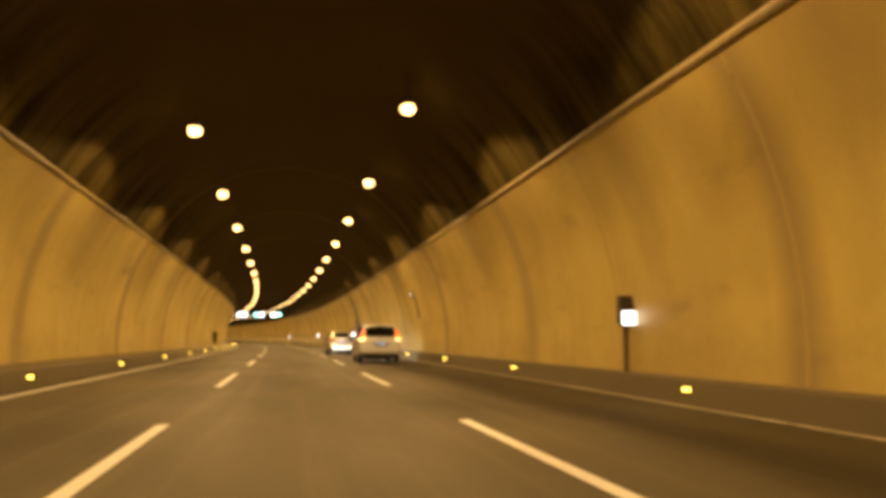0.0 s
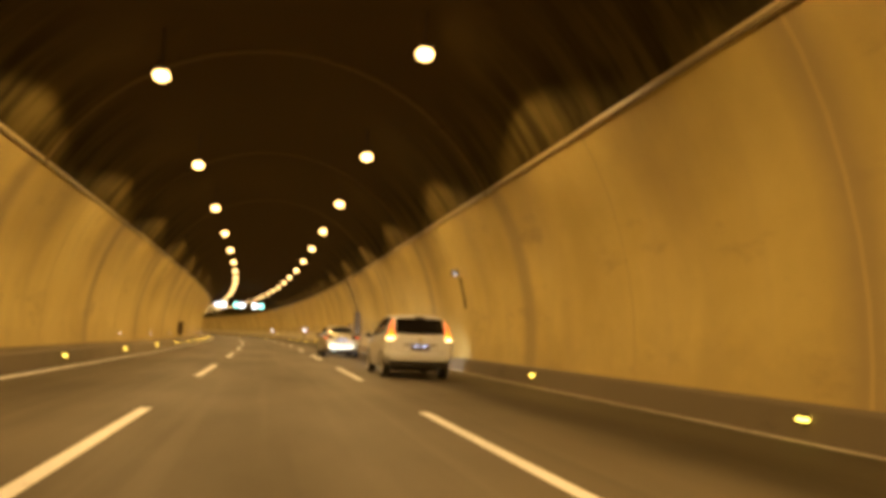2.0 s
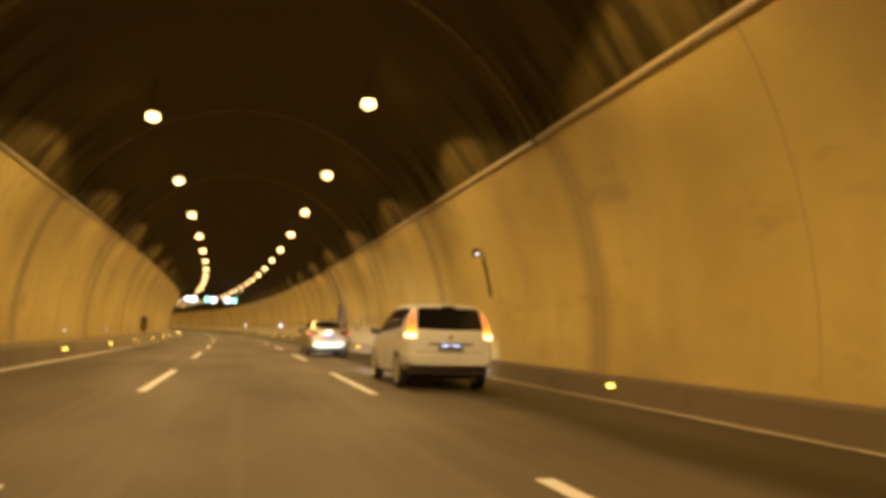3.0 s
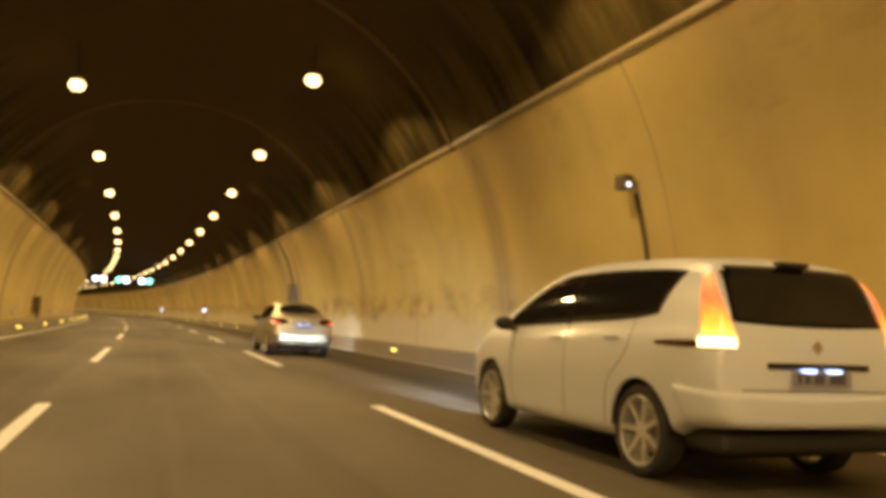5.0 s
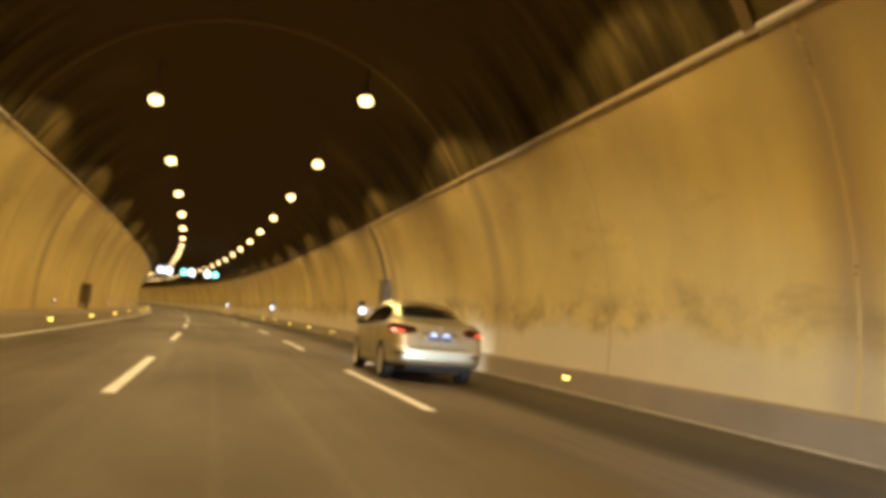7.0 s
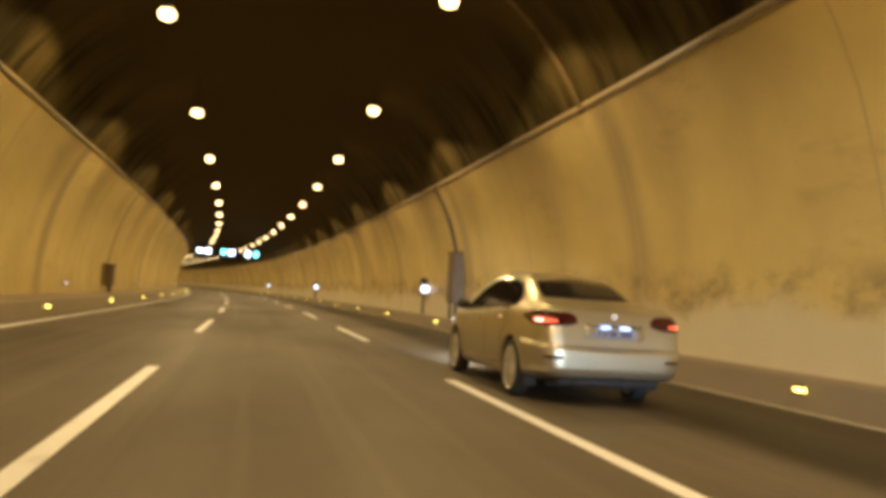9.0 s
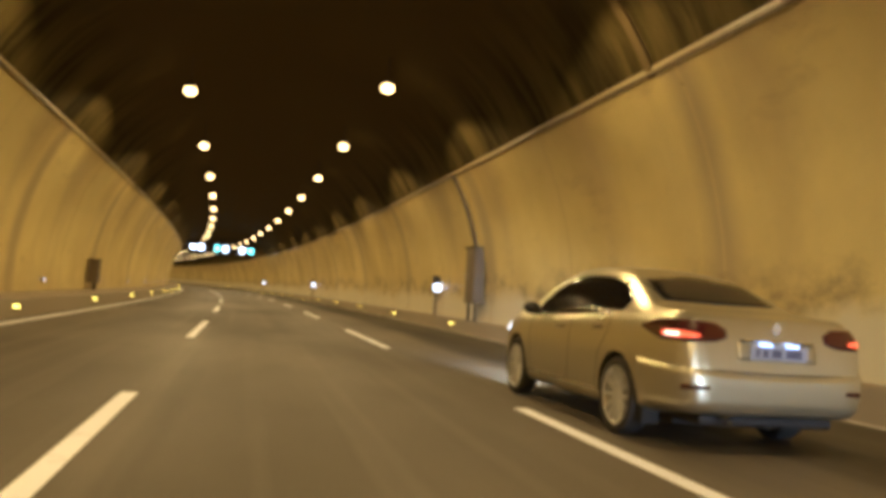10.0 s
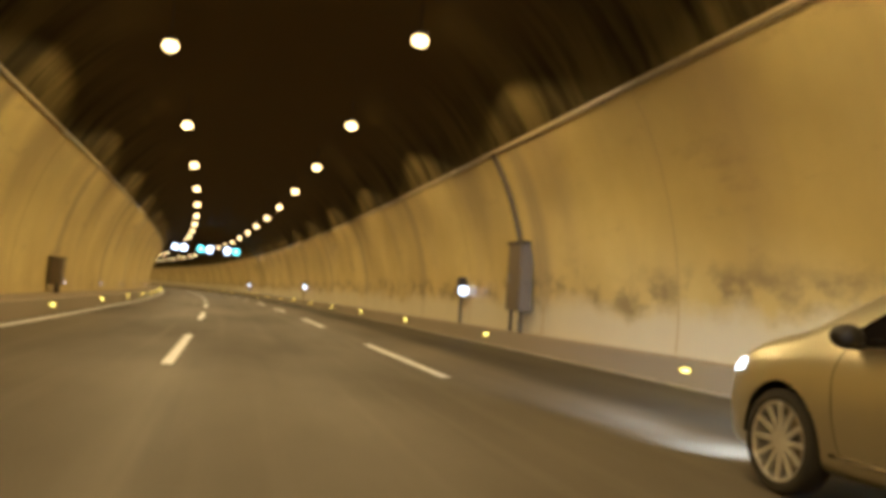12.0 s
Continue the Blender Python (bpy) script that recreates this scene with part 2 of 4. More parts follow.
CONCRETE = kerb_concrete()
TRAY = surface("cable_tray", (0.36, 0.30, 0.16), 0.5, grain=20, blotch=0.5, spread=0.2)
CABLE = surface("cable_sheath", (0.24, 0.20, 0.11), 0.5, grain=30, blotch=1.0)
PAINT = surface("road_paint", (0.80, 0.81, 0.86), 0.55, grain=45, blotch=1.5, spread=0.15, bump=0.3, depth=0.004, stain=(0.30, 0.27, 0.23), stain_at=0.62)
OLD_PAINT = surface("worn_road_paint", (0.52, 0.48, 0.40), 0.65, grain=45, blotch=2.0, spread=0.3, stain=(0.16, 0.135, 0.10), stain_at=0.56)
HOUSING = surface("lamp_housing", (0.10, 0.09, 0.075), 0.5, metal=0.3)
LENS = glowing("lamp_lens", LAMP_COLOUR, LAMP_LIGHT)
# kerb reflectors: emission added in place of headlight thrown back
REFLECTOR = glowing("amber_reflector_glow", (1.0, 0.70, 0.10), 7.0)
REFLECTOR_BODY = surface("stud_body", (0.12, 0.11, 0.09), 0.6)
WHITE_LIGHT = glowing("white_sign_light", (0.95, 0.93, 1.0), 2.8)
PALE_LIGHT = glowing("pale_marker_light", (1.0, 0.80, 0.78), 1.6)
GREEN_LIGHT = glowing("green_signal_light", (0.30, 1.0, 0.82), 6.5)
COLD_LIGHT = glowing("white_signal_light", (0.90, 0.92, 1.0), 6.5)
DARK_BOX = surface("dark_painted_steel", (0.045, 0.036, 0.026), 0.5, metal=0.2, grain=20, blotch=1.5, spread=0.3)
DUCT = surface("brown_duct", (0.085, 0.066, 0.036), 0.6, grain=20, blotch=1.5, spread=0.3)
CABINET = surface("cabinet_paint", (0.115, 0.088, 0.052), 0.5, grain=15, blotch=1.2, spread=0.25, stain=(0.08, 0.06, 0.04))
GALVANISED = surface("galvanised_steel", (0.34, 0.31, 0.27), 0.45, metal=0.8, grain=25, blotch=2.0, spread=0.2)


# ---- mesh helpers ----
def finish(name, bm, material, parent=None, label="", smooth=False):
    bmesh.ops.recalc_face_normals(bm, faces=bm.faces)
    me = bpy.data.meshes.new(name)
    bm.to_mesh(me)
    bm.free()
    if material:
        me.materials.append(material)
    if smooth:
        me.polygons.foreach_set("use_smooth", [True] * len(me.polygons))
    ob = new(name, me)
    if parent:
        ob.parent = parent
    if label:
        tagged(ob, label)
    return ob


def part(name, bm, material, parent, label="", smooth=False):
    return finish(name, bm, material, parent, label, smooth)


def box(bm, x0, x1, y0, y1, z0, z1, bevel=0.0):
    geom = bmesh.ops.create_cube(bm, size=1.0)["verts"]
    for v in geom:
        v.co = Vector((x0 + (v.co.x + 0.5) * (x1 - x0), y0 + (v.co.y + 0.5) * (y1 - y0), z0 + (v.co.z + 0.5) * (z1 - z0)))
    if bevel:
        edges = list({e for v in geom for e in v.link_edges})
        bmesh.ops.bevel(bm, geom=edges, offset=bevel, segments=2, affect="EDGES", profile=0.5)
    return bm


def boxed(*args, bevel=0.0):
    return box(bmesh.new(), *args, bevel=bevel)


def tube(bm, p, q, r, r2=None, n=12):
    p, q = Vector(p), Vector(q)
    d = q - p
    m = Matrix.Translation((p + q) / 2) @ d.to_track_quat("Z", "Y").to_matrix().to_4x4()
    bmesh.ops.create_cone(bm, cap_ends=True, segments=n, radius1=r, radius2=r if r2 is None else r2, depth=d.length, matrix=m)
    return bm


def lathe(profile, n=32, axis="y"):
    """Turns (radius, offset) points round an axis; the profile is closed into a ring."""
    bm = bmesh.new()
    rings = []
    for i in range(n):
        a = 2 * math.pi * i / n
        c, s = math.cos(a), math.sin(a)
        rings.append([bm.verts.new((r * c, o, r * s) if axis == "y" else (r * c, r * s, o)) for r, o in profile])
    k = len(profile)
    for i in range(n):
        a, b2 = rings[i], rings[(i + 1) % n]
        for j in range(k):
            jj = (j + 1) % k
            bm.faces.new((a[j], a[jj], b2[jj], b2[j]))
    bmesh.ops.remove_doubles(bm, verts=bm.verts, dist=1e-5)
    return bm


def smooth_curve(points):
    """A curve through (x, y) points without overshoot."""
    xs, ys = np.array([p[0] for p in points], float), np.array([p[1] for p in points], float)
    d = np.diff(ys) / np.diff(xs)
    g = np.zeros(len(xs))
    for i in range(1, len(xs) - 1):
        g[i] = 0.0 if d[i - 1] * d[i] <= 0 else 2 * d[i - 1] * d[i] / (d[i - 1] + d[i])
    g[0], g[-1] = d[0], d[-1]

    def at(x):
        x = min(max(x, xs[0]), xs[-1])
        i = min(int(np.searchsorted(xs, x, side="right")) - 1, len(xs) - 2)
        hh = xs[i + 1] - xs[i]
        t = (x - xs[i]) / hh
        return float((2 * t ** 3 - 3 * t ** 2 + 1) * ys[i] + (t ** 3 - 2 * t ** 2 + t) * hh * g[i]
                     + (3 * t ** 2 - 2 * t ** 3) * ys[i + 1] + (t ** 3 - t ** 2) * hh * g[i + 1])
    return at


def sweep(profile, s0, s1, step=2.0, closed=True):
    """A profile of (u, z) points drawn along the tunnel's line, with UV in metres."""
    bm = bmesh.new()
    uvl = bm.loops.layers.uv.new("UVMap")
    n = max(1, int(round((s1 - s0) / step)))
    along = [s0 + (s1 - s0) * i / n for i in range(n + 1)]
    rows = [[bm.verts.new(place(s, u, z)) for u, z in profile] for s in along]
    k = len(profile)
    for i in range(n):
        for j in range(k if closed else k - 1):
            jj = (j + 1) % k
            f = bm.faces.new((rows[i][j], rows[i][jj], rows[i + 1][jj], rows[i + 1][j]))
            for loop, (s, q) in zip(f.loops, ((along[i], j), (along[i], jj), (along[i + 1], jj), (along[i + 1], j))):
                loop[uvl].uv = (profile[q][0], s) if abs(profile[j][1] - profile[jj][1]) < 0.02 else (s, profile[q][1])
    if closed:
        bm.faces.new(rows[0])
        bm.faces.new(list(reversed(rows[-1])))
    return bm


def thick(curve, t):
    """Closes an open curve of (u, z) points into a band t thick on its right side."""
    out = []
    for i, (u, z) in enumerate(curve):
        a, b2 = curve[max(0, i - 1)], curve[min(len(curve) - 1, i + 1)]
        du, dz = b2[0] - a[0], b2[1] - a[1]
        ln = math.hypot(du, dz)
        out.append((u + dz / ln * t, z - du / ln * t))
    return curve + out[::-1]


def mirror(curve):
    return [(2 * MID - u, z) for u, z in curve]


# ---- the tunnel ----
MID = 0.43
KERB_TOP = 0.42
START, END = -40.0, 410.0
KERB_R, KERB_L = 6.60, -4.75
WALL_CURVE = [(6.90, 0.26), (6.93, 0.9), (6.90, 1.6), (6.80, 2.3), (6.63, 3.0), (6.40, 3.7), (6.10, 4.35), (5.80, 4.86)]
VAULT_R, VAULT_Z = 6.09, 2.03
A0 = math.acos((5.86 - MID) / VAULT_R)
VAULT_CURVE = [(MID + VAULT_R * math.cos(A0 + (math.pi - 2 * A0) * i / 28), VAULT_Z + VAULT_R * math.sin(A0 + (math.pi - 2 * A0) * i / 28)) for i in range(29)]


def structure(name, bm, material, label, category, smooth=False):
    return tagged(finish(name, bm, material, smooth=smooth), label, category, kind="structure")


road_edges = [KERB_L - 0.1 + (KERB_R - KERB_L + 0.2) * i / 8 for i in range(9)]
road = structure("road", sweep([(u, 0.0) for u in road_edges] + [(KERB_R + 0.1, -0.25), (KERB_L - 0.1, -0.25)], START, END, 3.0), ASPHALT,
                 "worn dark asphalt carriageway with a darker right side, three lanes", "road")
wall_right = structure("wall_right", sweep(thick(WALL_CURVE, 0.35), START, END), LINING_RIGHT, "cream painted concrete tunnel lining with soot streaks and painted-in shade", "wall", True)
wall_left = structure("wall_left", sweep(mirror(thick(WALL_CURVE, 0.35)), START, END), LINING_LEFT, "cream painted concrete tunnel lining with soot streaks and painted-in shade", "wall", True)
for w in (wall_right, wall_left):
    w.modifiers.new("edges", "EDGE_SPLIT").split_angle = radians(40)
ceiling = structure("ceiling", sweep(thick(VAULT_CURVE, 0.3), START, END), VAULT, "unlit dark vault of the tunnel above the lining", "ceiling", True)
ceiling.modifiers.new("edges", "EDGE_SPLIT").split_angle = radians(40)
# raised kerbs with a walkway behind the left one
kerb_r = [(KERB_R, 0.0), (KERB_R + 0.03, KERB_TOP - 0.045), (KERB_R + 0.045, KERB_TOP - 0.012), (KERB_R + 0.08, KERB_TOP), (7.2, KERB_TOP + 0.01), (7.2, -0.2), (KERB_R, -0.2)]
kerb_l = [(KERB_L, 0.0), (KERB_L - 0.03, KERB_TOP - 0.045), (KERB_L - 0.045, KERB_TOP - 0.012), (KERB_L - 0.08, KERB_TOP), (-6.3, KERB_TOP + 0.01), (-6.3, -0.2), (KERB_L, -0.2)]
structure("kerb_right", sweep(kerb_r, START, END, 3.0), CONCRETE, "stained concrete kerb along the foot of the lining", "kerb")
structure("kerb_left", sweep(kerb_l, START, END, 3.0), CONCRETE, "stained concrete kerb with a narrow walkway", "kerb")
# ledge at the top of the lining with a cable below it
ledge = [(5.77, 4.865), (5.77, 4.925), (5.95, 4.925), (5.95, 4.865)]
structure("trim_right", sweep(ledge, START, END), TRAY, "pale cable tray along the top of the lining", "cable tray")
structure("trim_left", sweep(mirror(ledge), START, END), TRAY, "pale cable tray along the top of the lining", "cable tray")
ring = [(math.cos(a * math.pi / 4) * 0.03, math.sin(a * math.pi / 4) * 0.03) for a in range(8)]
structure("trim_cable_right", sweep([(5.80 + a, 4.825 + b2) for a, b2 in ring], START, END), CABLE, "dark power cable clipped under the tray", "cable", True)
structure("trim_cable_left", sweep(mirror([(5.80 + a, 4.825 + b2) for a, b2 in ring]), START, END), CABLE, "dark power cable clipped under the tray", "cable", True)
# the ends are closed beyond sight
for nm, s in (("wall_far", END - 0.4), ("wall_behind", START + 0.4)):
    structure(nm, sweep([(-7.5, -0.3), (8.4, -0.3), (8.4, 8.6), (-7.5, 8.6)], s - 0.2, s + 0.2, 0.4), VAULT, "dark end of the tunnel beyond sight", "wall")

# construction joints: a filled groove down each lining
for side, curve, wall in (("right", WALL_CURVE, wall_right), ("left", mirror(WALL_CURVE), wall_left)):
    sign = 1 if side == "right" else -1
    inner = [(u - sign * 0.004, z) for u, z in curve]
    band = inner + [(u + sign * 0.10, z) for u, z in curve[::-1]]
    k = 0
    s = START + 7.8
    while s < 220:
        wide = (0.07, 0.05, 0.06, 0.045)[k % 4]
        part("joint", sweep(band, s, s + wide, wide), JOINT, wall)
        s += 6.0
        k += 1

# three shallow ribs over the vault at joints
seam = thick([(MID + (u - MID) * 0.994, VAULT_Z + (z - VAULT_Z) * 0.994) for u, z in VAULT_CURVE], 0.06)
for k in range(-2, 1):
    part("vault_seam", sweep(seam, 52.4 + 12.0 * k, 52.62 + 12.0 * k, 0.22), RIB, ceiling)

# lane marks
DASH, GAP = 6.6, 8.0
for u in (-1.08, 2.63):
    s = -31.0
    while s < 170:
        part("lane_dash", sweep([(u - 0.075, 0.0), (u - 0.07, 0.005), (u + 0.07, 0.005), (u + 0.075, 0.0)], s, s + DASH, 3.1), PAINT, road, "white painted lane dash")
        s += DASH + GAP
part("edge_line", sweep([(-4.54, 0.0), (-4.535, 0.005), (-4.385, 0.005), (-4.38, 0.0)], START, END, 3.0), PAINT, road, "worn white edge line")
part("edge_line", sweep([(6.47, 0.0), (6.475, 0.005), (6.545, 0.005), (6.55, 0.0)], START, END, 3.0), OLD_PAINT, road, "thin worn edge line")


# ---- tunnel lamps ----
def tunnel_lamp(hang):
    """Hooded floodlight with a bowl lens under a bracket that reaches the vault."""
    root = new("tunnel_lamp")
    part("housing", boxed(-0.15, 0.15, -0.17, 0.17, 0.075, 0.17, bevel=0.04), HOUSING, root)
    bm = bmesh.new()
    bmesh.ops.create_uvsphere(bm, u_segments=20, v_segments=12, radius=1.0)
    bmesh.ops.delete(bm, geom=[v for v in bm.verts if v.co.z > 0.75], context="VERTS")
    for v in bm.verts:
        v.co = Vector((v.co.x * 0.175, v.co.y * 0.18, v.co.z * 0.13 - 0.01))
    part("lens", bm, LENS, root, "bright warm glass bowl", True)
    bm = bmesh.new()
    tube(bm, (0.0, -0.10, 0.16), (0.0, -0.10, hang), 0.009)
    part("bracket", bm, DARK_BOX, root)
    bm = bmesh.new()
    tube(bm, (0.0, 0.10, 0.16), (0.0, 0.10, hang), 0.009)
    part("bracket", bm, DARK_BOX, root)
    return tagged(root, "hooded tunnel floodlight glowing warm white under the vault", "tunnel lamp", "rows of tunnel lamps")


LAMP_STEP = 9.77
for u, z, phase, tilt, cone, power in ((3.15, 6.63, 3.9, 2.0, 151, 1.08), (-2.15, 6.50, 6.6, -3.0, 158, 1.0)):
    # each lamp throws a wide pool below itself and two narrower ones up and down the tunnel
    pools = []
    for share, angle, soft, lean in ((0.55, cone, 0.16, 0), (0.30, 104, 0.6, 33), (0.30, 104, 0.6, -33)):
        pool = bpy.data.lights.new("lamp_beam", "SPOT")
        pool.energy, pool.color, pool.shadow_soft_size = LAMP_POWER * power * share, LAMP_COLOUR, 0.1
        pool.spot_size, pool.spot_blend = radians(angle), soft
        pools.append((pool, lean))
    roof = VAULT_Z + math.sqrt(VAULT_R ** 2 - (u - MID) ** 2)
    first = None
    for k in range(-4, 41):
        at = stand(phase + LAMP_STEP * k, u, z)
        if first is None:
            first = tunnel_lamp(roof - z + 0.05)
            first.matrix_basis = at
        else:
            copy_thing(first, at)
        for pool, lean in pools:
            if k < (36 if lean == 0 else 18):
                new("lamp_beam", pool).matrix_basis = at @ pose(0, 0, -0.27, 0, -tilt, 0) @ pose(0, 0, 0, lean, 0, 0)


# ---- reflector studs along the kerbs, with added glow ----
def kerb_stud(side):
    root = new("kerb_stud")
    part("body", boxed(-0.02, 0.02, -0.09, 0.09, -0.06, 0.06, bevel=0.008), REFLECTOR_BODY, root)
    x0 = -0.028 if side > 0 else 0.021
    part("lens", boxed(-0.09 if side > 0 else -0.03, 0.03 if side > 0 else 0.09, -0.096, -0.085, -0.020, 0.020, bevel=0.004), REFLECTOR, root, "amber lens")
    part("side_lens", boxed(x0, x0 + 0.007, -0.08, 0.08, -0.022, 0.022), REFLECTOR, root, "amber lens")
    return tagged(root, "amber reflector stud with added glow, fixed to the concrete kerb face", "marker stud", "marker studs along the kerb")


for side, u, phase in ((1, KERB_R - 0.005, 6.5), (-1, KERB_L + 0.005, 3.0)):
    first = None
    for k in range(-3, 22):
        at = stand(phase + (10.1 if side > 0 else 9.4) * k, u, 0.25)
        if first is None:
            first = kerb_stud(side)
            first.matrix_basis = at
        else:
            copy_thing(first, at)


# ---- marker lights and cabinets along the linings ----
def emergency_post():
    """A dark post on the kerb with a call box and a lit white sign on its side towards the traffic."""
    root = new("emergency_post")
    part("post", boxed(-0.05, 0.05, -0.04, 0.04, 0.0, 0.95, bevel=0.012), CABINET, root)
    part("call_box", boxed(-0.14, 0.14, -0.10, 0.12, 0.92, 1.45, bevel=0.03), DARK_BOX, root, "dark call box")
    part("sign_frame", boxed(-0.17, 0.17, -0.17, -0.105, 0.87, 1.17, bevel=0.015), DARK_BOX, root)
    part("sign_face", boxed(-0.14, 0.14, -0.182, -0.168, 0.895, 1.145, bevel=0.004), WHITE_LIGHT, root, "lit white face")
    return tagged(root, "dark emergency call post with a lit white sign", "emergency post", "emergency posts")


first = emergency_post()
first.matrix_basis = stand(9.2, 6.76, KERB_TOP)
for s in (70.3, 113.0, 160.0):
    copy_thing(first, stand(s, 6.76, KERB_TOP))


def marker_light():
    root = new("marker_light")
    part("base", boxed(-0.05, 0.03, -0.06, 0.06, -0.05, 0.05, bevel=0.01), DARK_BOX, root)
    part("glass", boxed(0.028, 0.06, -0.045, 0.045, -0.04, 0.04, bevel=0.012), PALE_LIGHT, root, "pale lit glass")
    return tagged(root, "small pale marker light on the tunnel lining", "marker light", "marker lights")


first = None
for k in range(9):
    at = stand(47.0 + 10.2 * k, -6.02, 0.76)
    if first is None:
        first = marker_light()
        first.matrix_basis = at
    else:
        copy_thing(first, at)


def wall_cabinet(tall=2.20, wide=0.48):
    """Tall steel cabinet on two legs against the lining, fed by a conduit from the tray."""
    root = new("wall_cabinet")
    part("body", boxed(-0.34, 0.0, -wide, wide, 0.55 * tall / 2.3, tall, bevel=0.02), CABINET, root)
    part("door", boxed(-0.362, -0.341, -wide + 0.04, wide - 0.04, 0.60 * tall / 2.3, tall - 0.06, bevel=0.006), CABINET, root, "closed flat door")
    part("roof", boxed(-0.40, 0.02, -wide - 0.05, wide + 0.05, tall, tall + 0.06, bevel=0.01), DARK_BOX, root, "dark overhanging top")
    part("handle", boxed(-0.385, -0.363, wide * 0.6, wide * 0.6 + 0.03, tall * 0.56, tall * 0.66, bevel=0.005), GALVANISED, root, "steel handle")
    for y in (-wide * 0.75, wide * 0.75):
        part("leg", boxed(-0.26, -0.18, y - 0.04, y + 0.04, 0.0, 0.55 * tall / 2.3), DARK_BOX, root)
    return tagged(root, "tall dull steel cabinet standing on the kerb", "cabinet")


wall_cabinet().matrix_basis = stand(64.9, 6.84, KERB_TOP + 0.005)
left_cab = wall_cabinet(1.12, 0.34)
tagged(left_cab, "low dull steel cabinet on the walkway", "cabinet")
left_cab.matrix_basis = stand(75.0, -5.99, KERB_TOP + 0.005, 180)


def conduit(s, z_low, z_high, radius, label):
    """A dark duct that follows the lining."""
    curve = smooth_curve([(z, u) for u, z in WALL_CURVE])
    heights = [z_low + (z_high - z_low) * i / 14 for i in range(15)]
    cu = bpy.data.curves.new("conduit", "CURVE")
    cu.dimensions, cu.bevel_depth, cu.bevel_resolution, cu.use_fill_caps = "3D", radius, 3, True
    sp = cu.splines.new("POLY")
    sp.points.add(len(heights) - 1)
    for p, z in zip(sp.points, heights):
        p.co = (*place(s, curve(z) - radius * 0.7, z), 1)
    cu.materials.append(DUCT)
    return tagged(new("conduit", cu), label, "conduit")


conduit(65.0, KERB_TOP + 2.15, 4.83, 0.075, "thick dark duct running down the lining to a cabinet")
conduit(34.5, 2.05, 3.08, 0.04, "dark duct hanging below a junction box on the lining")


def junction_box():
    """A dark junction box on an arm with a small lamp below it."""
    root = new("junction_box")
    part("arm", boxed(-0.16, 0.14, -0.03, 0.03, 0.0, 0.06, bevel=0.01), DARK_BOX, root)
    part("case", boxed(-0.18, -0.02, -0.14, 0.14, -0.08, 0.13, bevel=0.025), DUCT, root)
    part("lamp", boxed(-0.13, -0.08, -0.162, -0.142, -0.05, 0.0, bevel=0.006), WHITE_LIGHT, root, "lit white lamp")
    return tagged(root, "dark junction box with a small white lamp on the lining", "junction box")


junction_box().matrix_basis = stand(34.5, 6.47, 3.2)


# ---- lane signals over the road ----
def lane_signal(lights):
    root = new("lane_signal")
    part("case", boxed(-1.25, 1.25, 0.0, 0.22, -0.70, 0.70, bevel=0.03), DARK_BOX, root)
    for i, (x, r, mtl) in enumerate(lights):
        bm = bmesh.new()
        tube(bm, (x, -0.03, 0.0), (x, 0.01, 0.0), r, n=24)
        part("light", bm, mtl, root, "glaring round signal light")
        bm = lathe([(r + 0.02, -0.16), (r + 0.05, -0.16), (r + 0.05, 0.0), (r + 0.02, 0.0)], 24)
        hood = part("hood", bm, DARK_BOX, root)
        hood.matrix_basis = pose(x, 0.0, 0.0)
    for x in (-0.6, 0.6):
        part("hanger", boxed(x - 0.03, x + 0.03, 0.06, 0.14, 0.68, 0.95), GALVANISED, root)
    return tagged(root, "dark lane signal with glaring white and green lights", "lane signal", "lane signals")


SIGNAL_S = 150.0
for u, lights in ((-3.0, [(-0.50, 0.30, COLD_LIGHT), (0.50, 0.36, COLD_LIGHT)]), (0.1, [(-0.60, 0.30, GREEN_LIGHT), (0.42, 0.36, COLD_LIGHT)]),
                  (3.1, [(-0.46, 0.36, COLD_LIGHT), (0.60, 0.30, GREEN_LIGHT)])):
    lane_signal(lights).matrix_basis = stand(SIGNAL_S, u, 5.40)
gantry = new("signal_gantry")
for z in (6.25, 6.75):
    part("chord", sweep([(-4.9 + (0.75 if z > 6.5 else 0.0), z), (5.75 - (0.75 if z > 6.5 else 0.0), z), (5.75 - (0.75 if z > 6.5 else 0.0), z + 0.09), (-4.9 + (0.75 if z > 6.5 else 0.0), z + 0.09)], SIGNAL_S + 0.05, SIGNAL_S + 0.15, 0.1), DARK_BOX, gantry)
for i in range(9):
    bm = bmesh.new()
    a = -4.0 + i * 1.1
    tube(bm, place(SIGNAL_S + 0.1, a, 6.3), place(SIGNAL_S + 0.1, a + (0.55 if i % 2 else -0.2), 6.78), 0.025, n=6)
    part("strut", bm, DARK_BOX, gantry)
tagged(gantry, "dark steel truss carrying the lane signals", "gantry")


# ---- the two cars in the right lane ----
SILVER = surface("champagne_silver_paint", (0.53, 0.487, 0.335), 0.31, metal=0.8, spread=0.05, grain=300, blotch=0.8, bump=0.0, coat=0.45)
WHITE_BODY = surface("white_car_paint", (0.75, 0.79, 0.90), 0.35, spread=0.04, grain=200, blotch=0.8, bump=0.0, coat=0.7)
PLASTIC = surface("black_plastic", (0.022, 0.02, 0.018), 0.55, grain=80, blotch=3, spread=0.2)
SEAM = surface("panel_gap", (0.03, 0.026, 0.022), 0.9)
TYRE = surface("tyre_rubber", (0.032, 0.030, 0.027), 0.8, grain=60, blotch=4, spread=0.25, bump=0.3)
ALLOY = surface("alloy_rim", (0.70, 0.70, 0.70), 0.36, metal=0.6, grain=60, blotch=4, spread=0.1)
